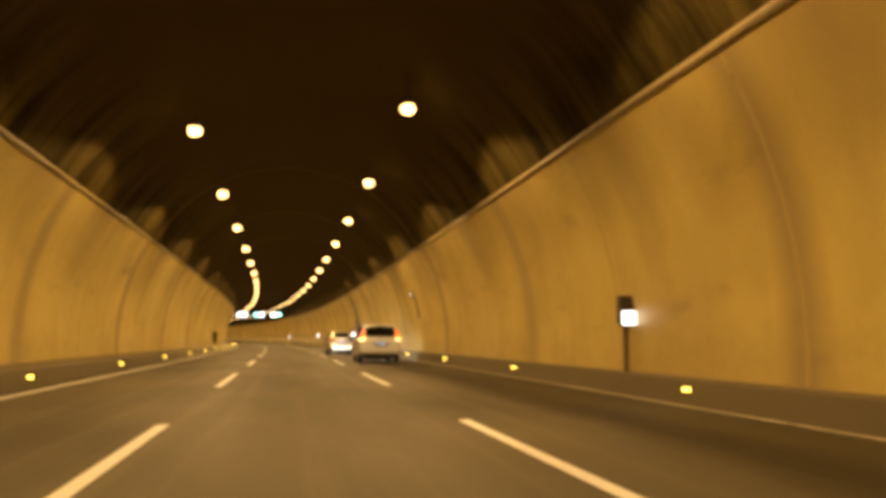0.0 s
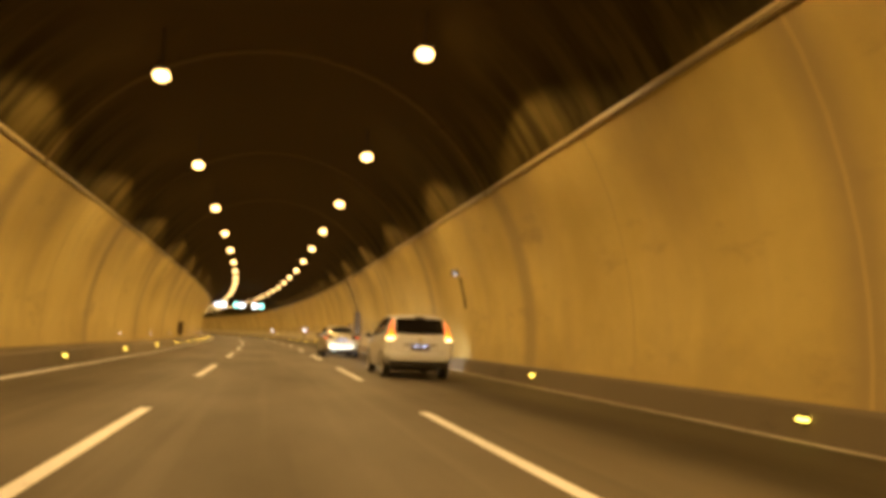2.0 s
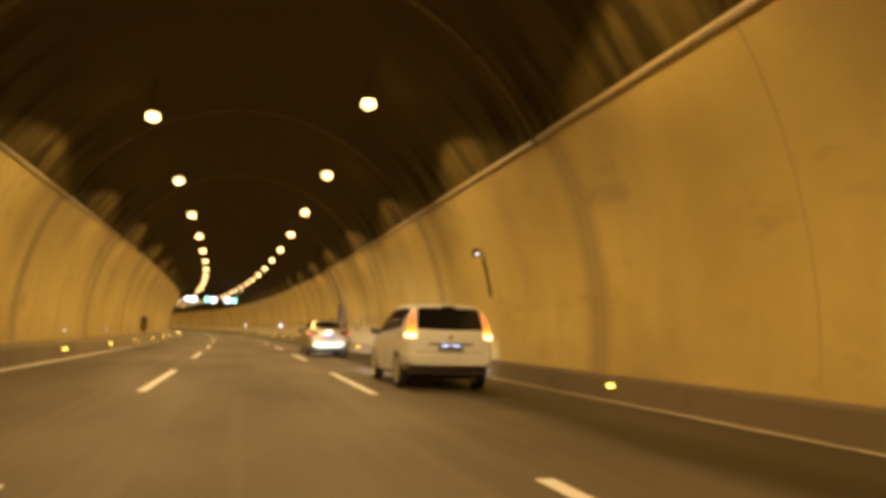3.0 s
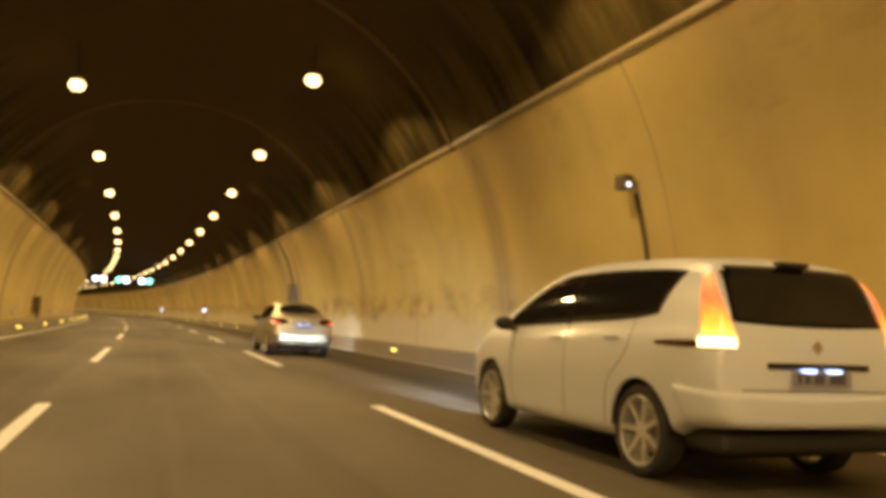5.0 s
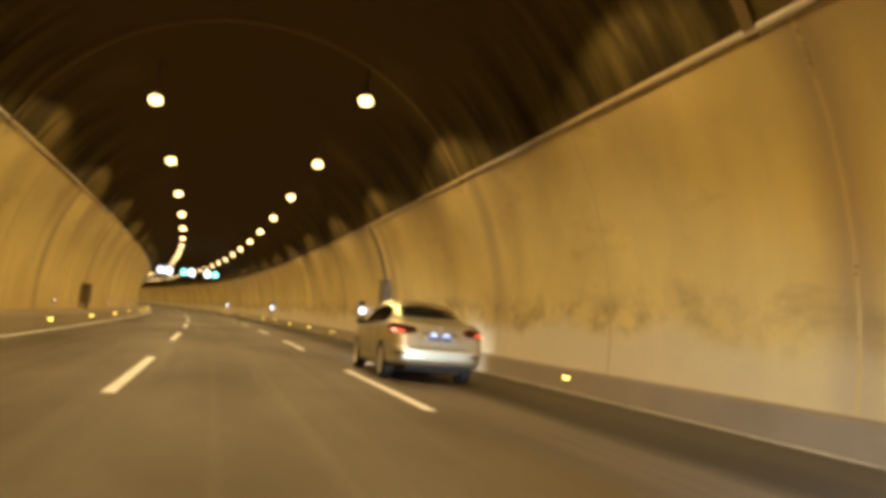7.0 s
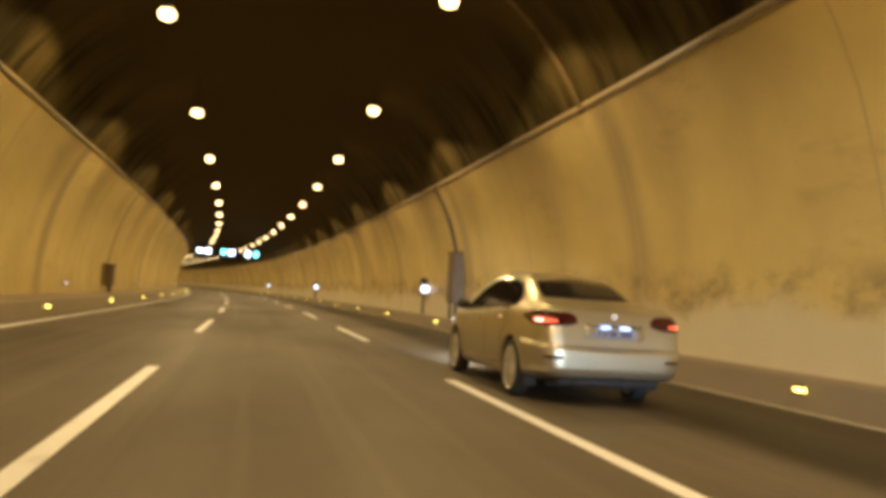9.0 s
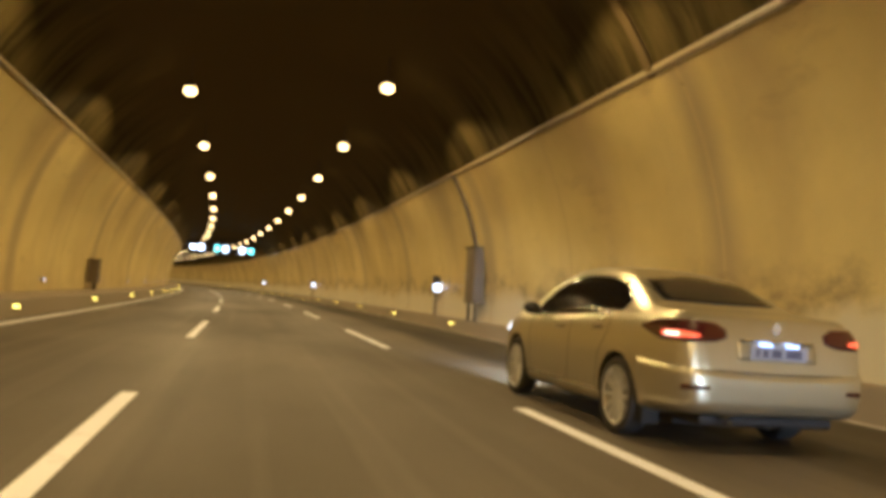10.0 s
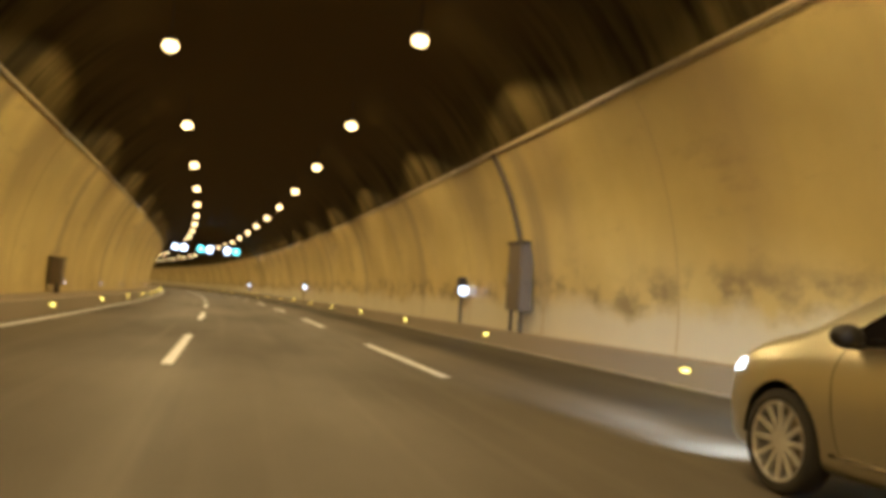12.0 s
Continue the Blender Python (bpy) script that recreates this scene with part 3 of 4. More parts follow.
CHROME = surface("chrome", (0.75, 0.73, 0.70), 0.12, metal=1.0, spread=0.03)
PLATE = surface("plate_face", (0.34, 0.35, 0.42), 0.4, spread=0.05)
PLATE_BAR = surface("plate_bar", (0.09, 0.09, 0.14), 0.5)
LAMP_RED = surface("dark_red_lens", (0.045, 0.006, 0.005), 0.16, spread=0.2, coat=0.6, bump=0.0)
TAIL_GLOW = glowing("tail_light_glow", (1.0, 0.12, 0.04), 1.3)
TAIL_HOT = glowing("tail_light_core", (1.0, 0.50, 0.30), 4.0)
VAN_HOT = glowing("van_tail_core", (1.0, 0.60, 0.22), 6.5)
PLATE_GLOW = glowing("plate_lamp", (0.50, 0.62, 1.0), 4.0)
HEAD_GLOW = glowing("headlight_glow", (1.0, 0.97, 0.92), 5.0)


def lit_lens():
    """Tall lens lit from its foot: amber-orange low down, redder above, with uneven ribs."""
    m, t, b = nodes_of("van_tail_lens")
    N, K = t.nodes, t.links
    co = N.new("ShaderNodeTexCoord")
    sep = N.new("ShaderNodeSeparateXYZ")
    K.new(co.outputs["Object"], sep.inputs[0])
    rib = N.new("ShaderNodeTexNoise")
    rib.inputs["Scale"].default_value, rib.inputs["Detail"].default_value = 28, 3
    K.new(co.outputs["Object"], rib.inputs["Vector"])
    up = N.new("ShaderNodeMath")
    up.operation = "MULTIPLY_ADD"
    K.new(rib.outputs["Fac"], up.inputs[0])
    up.inputs[1].default_value = 0.16
    K.new(sep.outputs["Z"], up.inputs[2])
    span = N.new("ShaderNodeMapRange")
    span.inputs["From Min"].default_value, span.inputs["From Max"].default_value = 1.05, 1.56
    K.new(up.outputs[0], span.inputs["Value"])
    ramp = N.new("ShaderNodeValToRGB")
    e = ramp.color_ramp.elements
    e[0].position, e[0].color = 0.0, (1.0, 0.50, 0.07, 1)
    e[1].position, e[1].color = 1.0, (1.0, 0.21, 0.045, 1)
    mid = e.new(0.30)
    mid.color = (1.0, 0.27, 0.015, 1)
    high = e.new(0.62)
    high.color = (0.80, 0.085, 0.018, 1)
    K.new(span.outputs["Result"], ramp.inputs["Fac"])
    K.new(ramp.outputs["Color"], b.inputs["Emission Color"])
    b.inputs["Emission Strength"].default_value = 2.4
    b.inputs["Base Color"].default_value = (0.5, 0.05, 0.02, 1)
    b.inputs["Roughness"].default_value = 0.2
    return m


VAN_LENS = lit_lens()


def tinted_glass():
    m, t, b = nodes_of("tinted_glass")
    b.inputs["Base Color"].default_value = (0.012, 0.011, 0.012, 1)
    b.inputs["Roughness"].default_value = 0.04
    b.inputs["IOR"].default_value = 1.5
    n = t.nodes.new("ShaderNodeTexNoise")
    n.inputs["Scale"].default_value = 3.0
    r = t.nodes.new("ShaderNodeMapRange")
    r.inputs["To Min"].default_value, r.inputs["To Max"].default_value = 0.03, 0.10
    t.links.new(n.outputs["Fac"], r.inputs["Value"])
    t.links.new(r.outputs["Result"], b.inputs["Roughness"])
    return m


GLASS = tinted_glass()


def catmull(pts, n):
    out = []
    for i in range(len(pts) - 1):
        p0, p1, p2, p3 = pts[max(0, i - 1)], pts[i], pts[i + 1], pts[min(len(pts) - 1, i + 2)]
        for k in range(n):
            t = k / n
            out.append(tuple(0.5 * (2 * b1 + (c - a) * t + (2 * a - 5 * b1 + 4 * c - d) * t * t + (3 * b1 - a - 3 * c + d) * t ** 3)
                             for a, b1, c, d in zip(p0, p1, p2, p3)))
    out.append(pts[-1])
    return out


def car_body(spec):
    """Closed shell lofted through cross sections; x runs from the rear bumper forward, y to the car's left."""
    top, belt, half, roof, low = (smooth_curve(spec[k]) for k in ("top", "belt", "half", "roof", "low"))
    length = spec["length"]
    xs = sorted(set([round(length * (0.5 - 0.5 * math.cos(math.pi * i / 70)), 4) for i in range(71)] + [round(0.02 * i, 4) for i in range(1, 18)]))
    bm = bmesh.new()
    rings = []
    for x in xs:
        zt, zb, w = top(x), low(x), half(x)
        bl = min(belt(x), zt - 0.03)
        wr = min(roof(x), w * 0.95)
        g = zt - bl
        k = min(1.0, g / 0.30)
        hgt = bl - zb
        ctrl = [(0, zb), (w * 0.72, zb), (w * 0.92, zb + 0.05 * hgt), (w * 0.975, zb + 0.22 * hgt), (w * 1.0, zb + 0.52 * hgt),
                (w * 0.993, zb + 0.76 * hgt), (w * 0.972, zb + 0.90 * hgt), (w * 0.935, bl),
                (wr + (w * 0.935 - wr) * 0.52 + 0.02 * k, bl + g * 0.5), (wr, zt - 0.13 * min(g, 0.5)), (wr * 0.62, zt - 0.03 * min(g, 0.5)), (0, zt)]
        prof = catmull(ctrl, 4)
        ring = [bm.verts.new((x, y, z)) for y, z in prof] + [bm.verts.new((x, -y, z)) for y, z in prof[-2:0:-1]]
        rings.append(ring)
    n = len(rings[0])
    for a, b2 in zip(rings, rings[1:]):
        for j in range(n):
            bm.faces.new((a[j], a[(j + 1) % n], b2[(j + 1) % n], b2[j]))
    bm.faces.new(rings[0])
    bm.faces.new(list(reversed(rings[-1])))
    bmesh.ops.recalc_face_normals(bm, faces=bm.faces)
    return bm


def cut_arches(bm, axles, radius, half, depth):
    """Cuts the wheel arches out of the shell."""
    me = bpy.data.meshes.new("shell")
    bm.to_mesh(me)
    bm.free()
    shell = new("shell", me)
    cutters = []
    for x in axles:
        for side in (-1, 1):
            c = bmesh.new()
            tube(c, (x, side * (half - depth), 0.33), (x, side * (half + 0.3), 0.33), radius, n=40)
            box(c, x - radius * 0.98, x + radius * 0.98, min(side * (half - depth), side * (half + 0.3)), max(side * (half - depth), side * (half + 0.3)), -0.3, 0.20)
            cm = bpy.data.meshes.new("cutter")
            c.to_mesh(cm)
            c.free()
            co = new("cutter", cm)
            md = shell.modifiers.new("arch", "BOOLEAN")
            md.operation, md.object, md.solver, md.use_self = "DIFFERENCE", co, "EXACT", True
            cutters.append(co)
    dg = bpy.context.evaluated_depsgraph_get()
    dg.update()
    baked = bpy.data.meshes.new_from_object(shell.evaluated_get(dg))
    for o in [shell] + cutters:
        bpy.data.objects.remove(o)
    return baked


class Skin:
    """Lays panels on a car's shell by casting rays at it."""

    def __init__(self, mesh, root):
        from mathutils.bvhtree import BVHTree
        b = bmesh.new()
        b.from_mesh(mesh)
        self.tree = BVHTree.FromBMesh(b)
        b.free()
        self.root = root

    def lay(self, name, ray, nu, nv, material, lift=0.006, body=0.012, parent=None, label="", inside=False):
        bm = bmesh.new()
        grid = []
        for i in range(nu + 1):
            row = []
            for j in range(nv + 1):
                o, d = ray(i / nu, j / nv)
                d = Vector(d).normalized()
                hit = self.tree.ray_cast(Vector(o), d)[0]
                if hit is None:
                    row.append(None)
                    continue
                out = d if inside else -d
                row.append((bm.verts.new(hit + out * lift), bm.verts.new(hit - out * body)))
            grid.append(row)
        for i in range(nu):
            for j in range(nv):
                q = (grid[i][j], grid[i + 1][j], grid[i + 1][j + 1], grid[i][j + 1])
                if any(v is None for v in q):
                    continue
                bm.faces.new([v[0] for v in q])
                bm.faces.new([v[1] for v in reversed(q)])
        rim = [e for e in bm.edges if len(e.link_faces) == 1]
        bmesh.ops.remove_doubles(bm, verts=bm.verts, dist=1e-5)
        edge = {}
        for i in range(nu + 1):
            for j in range(nv + 1):
                if grid[i][j]:
                    edge[(i, j)] = grid[i][j]
        try:
            loop = [(i, 0) for i in range(nu)] + [(nu, j) for j in range(nv)] + [(i, nv) for i in range(nu, 0, -1)] + [(0, j) for j in range(nv, 0, -1)]
            for a, b2 in zip(loop, loop[1:] + loop[:1]):
                bm.faces.new((edge[a][0], edge[b2][0], edge[b2][1], edge[a][1]))
        except (KeyError, ValueError, ReferenceError):
            pass
        return part(name, bm, material, parent or self.root, label, True)

    def side(self, name, lower, upper, x0, x1, side, material, nu=24, nv=8, **kw):
        """A panel on a flank between two curves of (x, z)."""
        lo, up = smooth_curve(lower), smooth_curve(upper)

        def ray(a, b2):
            x = x0 + (x1 - x0) * a
            return (x, side * 2.0, lo(x) + (up(x) - lo(x)) * b2), (0, -side, 0)
        return self.lay(name, ray, nu, nv, material, **kw)

    def back(self, name, y0, y1, lower, upper, material, nu=20, nv=8, **kw):
        """A panel on the tail between two curves of (y, z)."""
        lo, up = smooth_curve(lower), smooth_curve(upper)

        def ray(a, b2):
            y = y0 + (y1 - y0) * a
            return (-2.0, y, lo(y) + (up(y) - lo(y)) * b2), (1, 0, 0)
        return self.lay(name, ray, nu, nv, material, **kw)

    def corner(self, name, centre, a0, a1, lower, upper, material, nu=24, nv=6, **kw):
        """A panel wrapped round a corner; angles in degrees from straight back towards the flank."""
        lo, up = smooth_curve(lower), smooth_curve(upper)

        def ray(a, b2):
            ang = a0 + (a1 - a0) * a
            z = lo(ang) + (up(ang) - lo(ang)) * b2
            r = radians(abs(ang))
            return (centre[0], centre[1], z), (-math.cos(r), math.sin(r) * (1 if ang >= 0 else -1), 0)
        return self.lay(name, ray, nu, nv, material, inside=True, **kw)

    def strip(self, name, pts, side, width, material=None, lift=0.003):
        """A thin dark gap line along (x, z) points on a flank."""
        pts = catmull(pts, 6)

        def ray(a, b2):
            f = a * (len(pts) - 1)
            i = min(int(f), len(pts) - 2)
            t = f - i
            x = pts[i][0] + (pts[i + 1][0] - pts[i][0]) * t
            z = pts[i][1] + (pts[i + 1][1] - pts[i][1]) * t
            dx, dz = pts[i + 1][0] - pts[i][0], pts[i + 1][1] - pts[i][1]
            ln = math.hypot(dx, dz) or 1.0
            o = (b2 - 0.5) * width
            return (x - dz / ln * o, side * 2.0, z + dx / ln * o), (0, -side, 0)
        return self.lay(name, ray, max(8, len(pts)), 1, material or SEAM, lift=lift, body=0.004)


def wheel(parent, x, side, track, radius, width, spokes):
    root = new("wheel")
    root.parent = parent
    root.matrix_basis = pose(x, side * track, radius)
    r, w = radius, width / 2
    tyre = lathe([(r * 0.765, -w * 0.9), (r * 0.87, -w), (r * 0.95, -w * 0.93), (r, -w * 0.70), (r, w * 0.70), (r * 0.95, w * 0.93), (r * 0.87, w), (r * 0.765, w * 0.9)], 40)
    part("tyre", tyre, TYRE, root, smooth=True)
    s = side
    rim = lathe([(r * 0.71, -w * 0.8), (r * 0.785, -w * 0.85), (r * 0.785, w * 0.88), (r * 0.755, w * 0.93), (r * 0.71, w * 0.78)], 40)
    for i in range(spokes):
        a = 2 * math.pi * i / spokes
        b2 = bmesh.new()
        box(b2, r * 0.08, r * 0.74, s * w * 0.45 - 0.012, s * w * 0.45 + 0.018, -r * 0.055, r * 0.055, bevel=0.008)
        for v in b2.verts:
            v.co.y += s * 0.03 * (v.co.x / r)
            v.co = Matrix.Rotation(a, 3, "Y") @ v.co
        tmp = bpy.data.meshes.new("spoke")
        b2.to_mesh(tmp)
        b2.free()
        rim.from_mesh(tmp)
        bpy.data.meshes.remove(tmp)
    tube(rim, (0, s * w * 0.35, 0), (0, s * w * 0.62, 0), r * 0.14, n=20)
    part("rim", rim, ALLOY, root, "silver alloy rim")
    disc = bmesh.new()
    tube(disc, (0, s * w * 0.02, 0), (0, s * w * 0.10, 0), r * 0.50, n=28)
    part("brake_disc", disc, GALVANISED, root)
    return root


def wing_mirror(parent, x, y, z, side):
    root = new("wing_mirror")
    root.parent = parent
    root.matrix_basis = pose(x, side * y, z)
    bm = bmesh.new()
    bmesh.ops.create_uvsphere(bm, u_segments=16, v_segments=10, radius=1.0)
    for v in bm.verts:
        c = v.co
        v.co = Vector((c.x * 0.06 - (0.02 if c.x < 0 else 0.0), side * 0.095 + c.y * 0.105, c.z * 0.068 + 0.015))
    part("shell", bm, PLASTIC, root, smooth=True)
    part("stem", boxed(-0.03, 0.04, min(0, side * -0.06), max(0.02, side * 0.05), -0.055, -0.02, bevel=0.01), PLASTIC, root)
    return root


def number_plate(parent, x, z, height=0.11):
    root = new("number_plate")
    root.parent = parent
    root.matrix_basis = pose(x, 0, z)
    part("plate", boxed(-0.012, 0.0, -0.26, 0.26, -height / 2, height / 2, bevel=0.004), PLATE, root, "pale number plate")
    for y, w in ((0.20, 0.03), (0.13, 0.05), (0.03, 0.09), (-0.13, 0.14)):
        part("bar", boxed(-0.016, -0.0125, y - w / 2, y + w / 2, -height * 0.28, height * 0.28), PLATE_BAR, root)
    return root


def wheel_well(parent, x, side, half, radius):
    """Dark liner inside an arch."""
    bm = bmesh.new()
    n = 20
    rows = []
    for i in range(n + 1):
        a = math.pi * i / n
        rows.append([bm.verts.new((x + math.cos(a) * radius, side * y, 0.33 + math.sin(a) * radius)) for y in (half - 0.30, half - 0.035)])
    for a, b2 in zip(rows, rows[1:]):
        bm.faces.new((a[0], a[1], b2[1], b2[0]))
    bmesh.ops.solidify(bm, geom=bm.faces, thickness=0.01)
    part("arch_liner", bm, PLASTIC, parent)


def beam(root, x, y, z, power, spill, colour):
    """Dipped headlight: a long beam down the lane and a wide, weak spill towards the kerb."""
    for name, watts, cone, soft, aim in (("headlight_beam", power, 46, 1.0, (10.0, -1.6, -0.75)), ("headlight_spill", spill, 92, 0.8, (10.0, -6.5, -5.2))):
        li = bpy.data.lights.new(name, "SPOT")
        li.energy, li.color, li.spot_size, li.spot_blend, li.shadow_soft_size = watts, colour, radians(cone), soft, 0.05
        ob = new(name, li)
        ob.parent = root
        ob.matrix_basis = look((x, y, z), (x + aim[0], y + aim[1], z + aim[2]))


def saloon():
    L = 4.62
    spec = dict(length=L,
                top=[(0, 0.60), (0.03, 0.78), (0.07, 0.95), (0.13, 1.055), (0.25, 1.09), (0.55, 1.115), (0.72, 1.135), (1.0, 1.25), (1.4, 1.405), (1.8, 1.478), (2.25, 1.505), (2.65, 1.485), (2.95, 1.415), (3.3, 1.25),
                     (3.62, 1.075), (3.8, 1.02), (4.15, 0.945), (4.4, 0.85), (4.53, 0.74), (4.60, 0.62), (4.62, 0.55)],
                belt=[(0, 0.56), (0.05, 0.82), (0.13, 0.97), (0.3, 1.03), (1.0, 1.045), (2.0, 1.0), (3.0, 0.955), (3.6, 0.93), (4.2, 0.83), (4.5, 0.70), (4.62, 0.5)],
                half=[(0, 0.66), (0.02, 0.74), (0.06, 0.80), (0.15, 0.85), (0.35, 0.885), (0.8, 0.903), (2.2, 0.905), (3.6, 0.90), (4.0, 0.885), (4.3, 0.82), (4.5, 0.70), (4.58, 0.58), (4.62, 0.46)],
                roof=[(0, 0.60), (0.3, 0.70), (0.7, 0.66), (1.0, 0.60), (1.5, 0.56), (2.2, 0.565), (2.9, 0.585), (3.4, 0.66), (3.8, 0.70), (4.3, 0.62), (4.62, 0.36)],
                low=[(0, 0.35), (0.1, 0.31), (0.4, 0.28), (0.6, 0.25), (1.0, 0.20), (3.8, 0.19), (4.3, 0.20), (4.62, 0.30)])
    root = new("car")
    axles, r = (1.05, 3.75), 0.325
    me = cut_arches(car_body(spec), axles, 0.375, 0.905, 0.26)
    me.name = "body"
    me.materials.clear()
    me.materials.append(SILVER)
    me.polygons.foreach_set("use_smooth", [True] * len(me.polygons))
    body = new("body", me)
    body.parent = root
    body.modifiers.new("edges", "EDGE_SPLIT").split_angle = radians(35)
    skin = Skin(me, root)
    for side in (1, -1):
        skin.side("window", [(1.0, 1.055), (2.0, 1.008), (3.3, 0.955)], [(1.0, 1.10), (1.12, 1.185), (1.35, 1.285), (1.8, 1.37), (2.3, 1.385), (2.75, 1.305), (3.12, 1.10), (3.3, 0.97)], 1.05, 3.25, side, GLASS, lift=0.004, label="dark tinted side glass")
        skin.strip("sill_trim", [(1.5, 0.325), (2.4, 0.32), (3.3, 0.325)], side, 0.022, CHROME, lift=0.008)
        skin.strip("door_gap", [(3.22, 0.94), (3.28, 0.75), (3.24, 0.40), (3.16, 0.30)], side, 0.004)
        skin.strip("door_gap", [(2.14, 0.99), (2.12, 0.7), (2.16, 0.36), (2.18, 0.30)], side, 0.004)
        skin.strip("door_gap", [(1.24, 1.03), (1.26, 0.85), (1.42, 0.66), (1.48, 0.42), (1.50, 0.30)], side, 0.004)
        skin.strip("window_trim", [(1.05, 1.044), (2.0, 1.0), (3.25, 0.948)], side, 0.02, CHROME, lift=0.008)
        for x, z in ((2.32, 0.855), (1.42, 0.89)):
            bm = boxed(-0.10, 0.10, -0.018, 0.018, -0.02, 0.02, bevel=0.014)
            hd = part("door_handle", bm, CHROME, root, "bright door handle")
            hit = skin.tree.ray_cast(Vector((x, side * 2.0, z)), Vector((0, -side, 0)))[0]
            hd.matrix_basis = pose(x, hit.y + side * 0.022, z, 0, 3, 0)
        wing_mirror(root, 3.12, 0.86, 1.0, side)
        lens_lo = [(15, 0.895), (26, 0.862), (55, 0.852), (90, 0.935)]
        lens_up = [(15, 0.955), (26, 1.008), (55, 1.020), (90, 0.962)]
        if side < 0:
            lens_lo, lens_up = [(-a, z) for a, z in lens_lo[::-1]], [(-a, z) for a, z in lens_up[::-1]]
        tl = skin.corner("tail_light", (0.62, side * 0.30), 15 if side > 0 else -90, 90 if side > 0 else -15, lens_lo, lens_up, LAMP_RED, lift=0.012, label="dark red almond-shaped tail light")
        c_lo, c_up = [(34, 0.890), (48, 0.880), (62, 0.895)], [(34, 0.912), (48, 0.932), (62, 0.925)]
        if side < 0:
            c_lo, c_up = [(-a, z) for a, z in c_lo[::-1]], [(-a, z) for a, z in c_up[::-1]]
        skin.corner("glow_strip", (0.62, side * 0.30), 34 if side > 0 else -62, 62 if side > 0 else -34, c_lo, c_up, TAIL_GLOW, nu=10, nv=3, lift=0.017, parent=tl, label="lit red strip")
        h_lo, h_up = [(47, 0.890), (58, 0.892)], [(47, 0.920), (58, 0.918)]
        if side < 0:
            h_lo, h_up = [(-a, z) for a, z in h_lo[::-1]], [(-a, z) for a, z in h_up[::-1]]
        skin.corner("bulb", (0.62, side * 0.30), 47 if side > 0 else -58, 58 if side > 0 else -47, h_lo, h_up, TAIL_HOT, nu=6, nv=2, lift=0.020, parent=tl, label="bright bulb")
        r_lo, r_up = [(24, 0.505), (40, 0.50)], [(24, 0.535), (40, 0.54)]
        if side < 0:
            r_lo, r_up = [(-a, z) for a, z in r_lo[::-1]], [(-a, z) for a, z in r_up[::-1]]
        skin.corner("bumper_reflector", (0.70, side * 0.30), 24 if side > 0 else -40, 40 if side > 0 else -24, r_lo, r_up, LAMP_RED, nu=8, nv=2, lift=0.030)

        def head(a, b2, side=side):
            ang = radians(16 + 43 * a)
            return (3.85, side * 0.25, 0.68 + 0.075 * b2 + 0.06 * a), (math.cos(ang), side * math.sin(ang), 0)
        skin.lay("headlight", head, 10, 4, HEAD_GLOW, lift=0.008, inside=True, label="lit clear headlight")
        for x in axles:
            wheel_well(root, x, side, 0.905, 0.37)
            wheel(root, x, side, 0.795, r, 0.205, 12)
        beam(root, 4.66, side * 0.62, 0.66, 1000, 240, (0.97, 0.94, 0.92))
    skin.back("rear_window", -0.56, 0.56, [(-0.56, 1.165), (0, 1.155), (0.56, 1.165)], [(-0.56, 1.345), (0, 1.405), (0.56, 1.345)], GLASS, lift=0.004, label="dark rear window")
    skin.corner("bumper", (0.95, 0.0), -71, 71, [(-71, 0.33), (-45, 0.318), (0, 0.32), (45, 0.318), (71, 0.33)], [(-71, 0.685), (-45, 0.665), (0, 0.63), (45, 0.665), (71, 0.685)], SILVER, nu=48, nv=6, lift=0.022, body=0.02, label="champagne silver rear bumper")
    skin.back("boot_gap", -0.60, 0.60, [(-0.60, 0.645), (0, 0.635), (0.60, 0.645)], [(-0.60, 0.657), (0, 0.647), (0.60, 0.657)], SEAM, nv=1, lift=0.003)
    skin.back("plate_recess", -0.36, 0.36, [(-0.36, 0.735), (0.36, 0.735)], [(-0.36, 0.875), (0.36, 0.875)], SILVER, nv=3, lift=0.002)
    skin.back("boot_trim", -0.34, 0.34, [(-0.34, 0.875), (0.34, 0.875)], [(-0.34, 0.895), (0.34, 0.895)], CHROME, nv=1, lift=0.012)
    part("rear_valance", boxed(0.12, 0.60, -0.62, 0.62, 0.22, 0.31, bevel=0.03), PLASTIC, root, "dark lower bumper")
    number_plate(root, 0.012, 0.80)
    for y in (-0.12, 0.12):
        part("plate_lamp", boxed(-0.015, 0.03, y - 0.045, y + 0.045, 0.855, 0.872, bevel=0.004), PLATE_GLOW, root, "bluish plate lamp")
    bm = bmesh.new()
    bmesh.ops.create_cone(bm, cap_ends=True, segments=4, radius1=0.05, radius2=0.04, depth=0.015, matrix=pose(0.062, 0, 0.985, 0, 90, 0))
    part("badge", bm, CHROME, root, "plain diamond-shaped badge")
    bm = lathe([(0.030, -0.02), (0.036, -0.02), (0.036, 0.16), (0.030, 0.16)], 16)
    ex = part("exhaust_pipe", bm, CHROME, root)
    ex.matrix_basis = pose(0.03, 0.42, 0.285, 0, 0, -90)
    part("underbody", boxed(0.55, 4.0, -0.60, 0.60, 0.17, 0.26), SEAM, root)
    for y in (-0.76, 0.76):
        part("mud_flap", boxed(0.63, 0.655, y - 0.08, y + 0.08, 0.15, 0.33), TYRE, root)
    return tagged(root, "champagne silver saloon with lit red tail lights on the asphalt", "car", "cars in the tunnel")


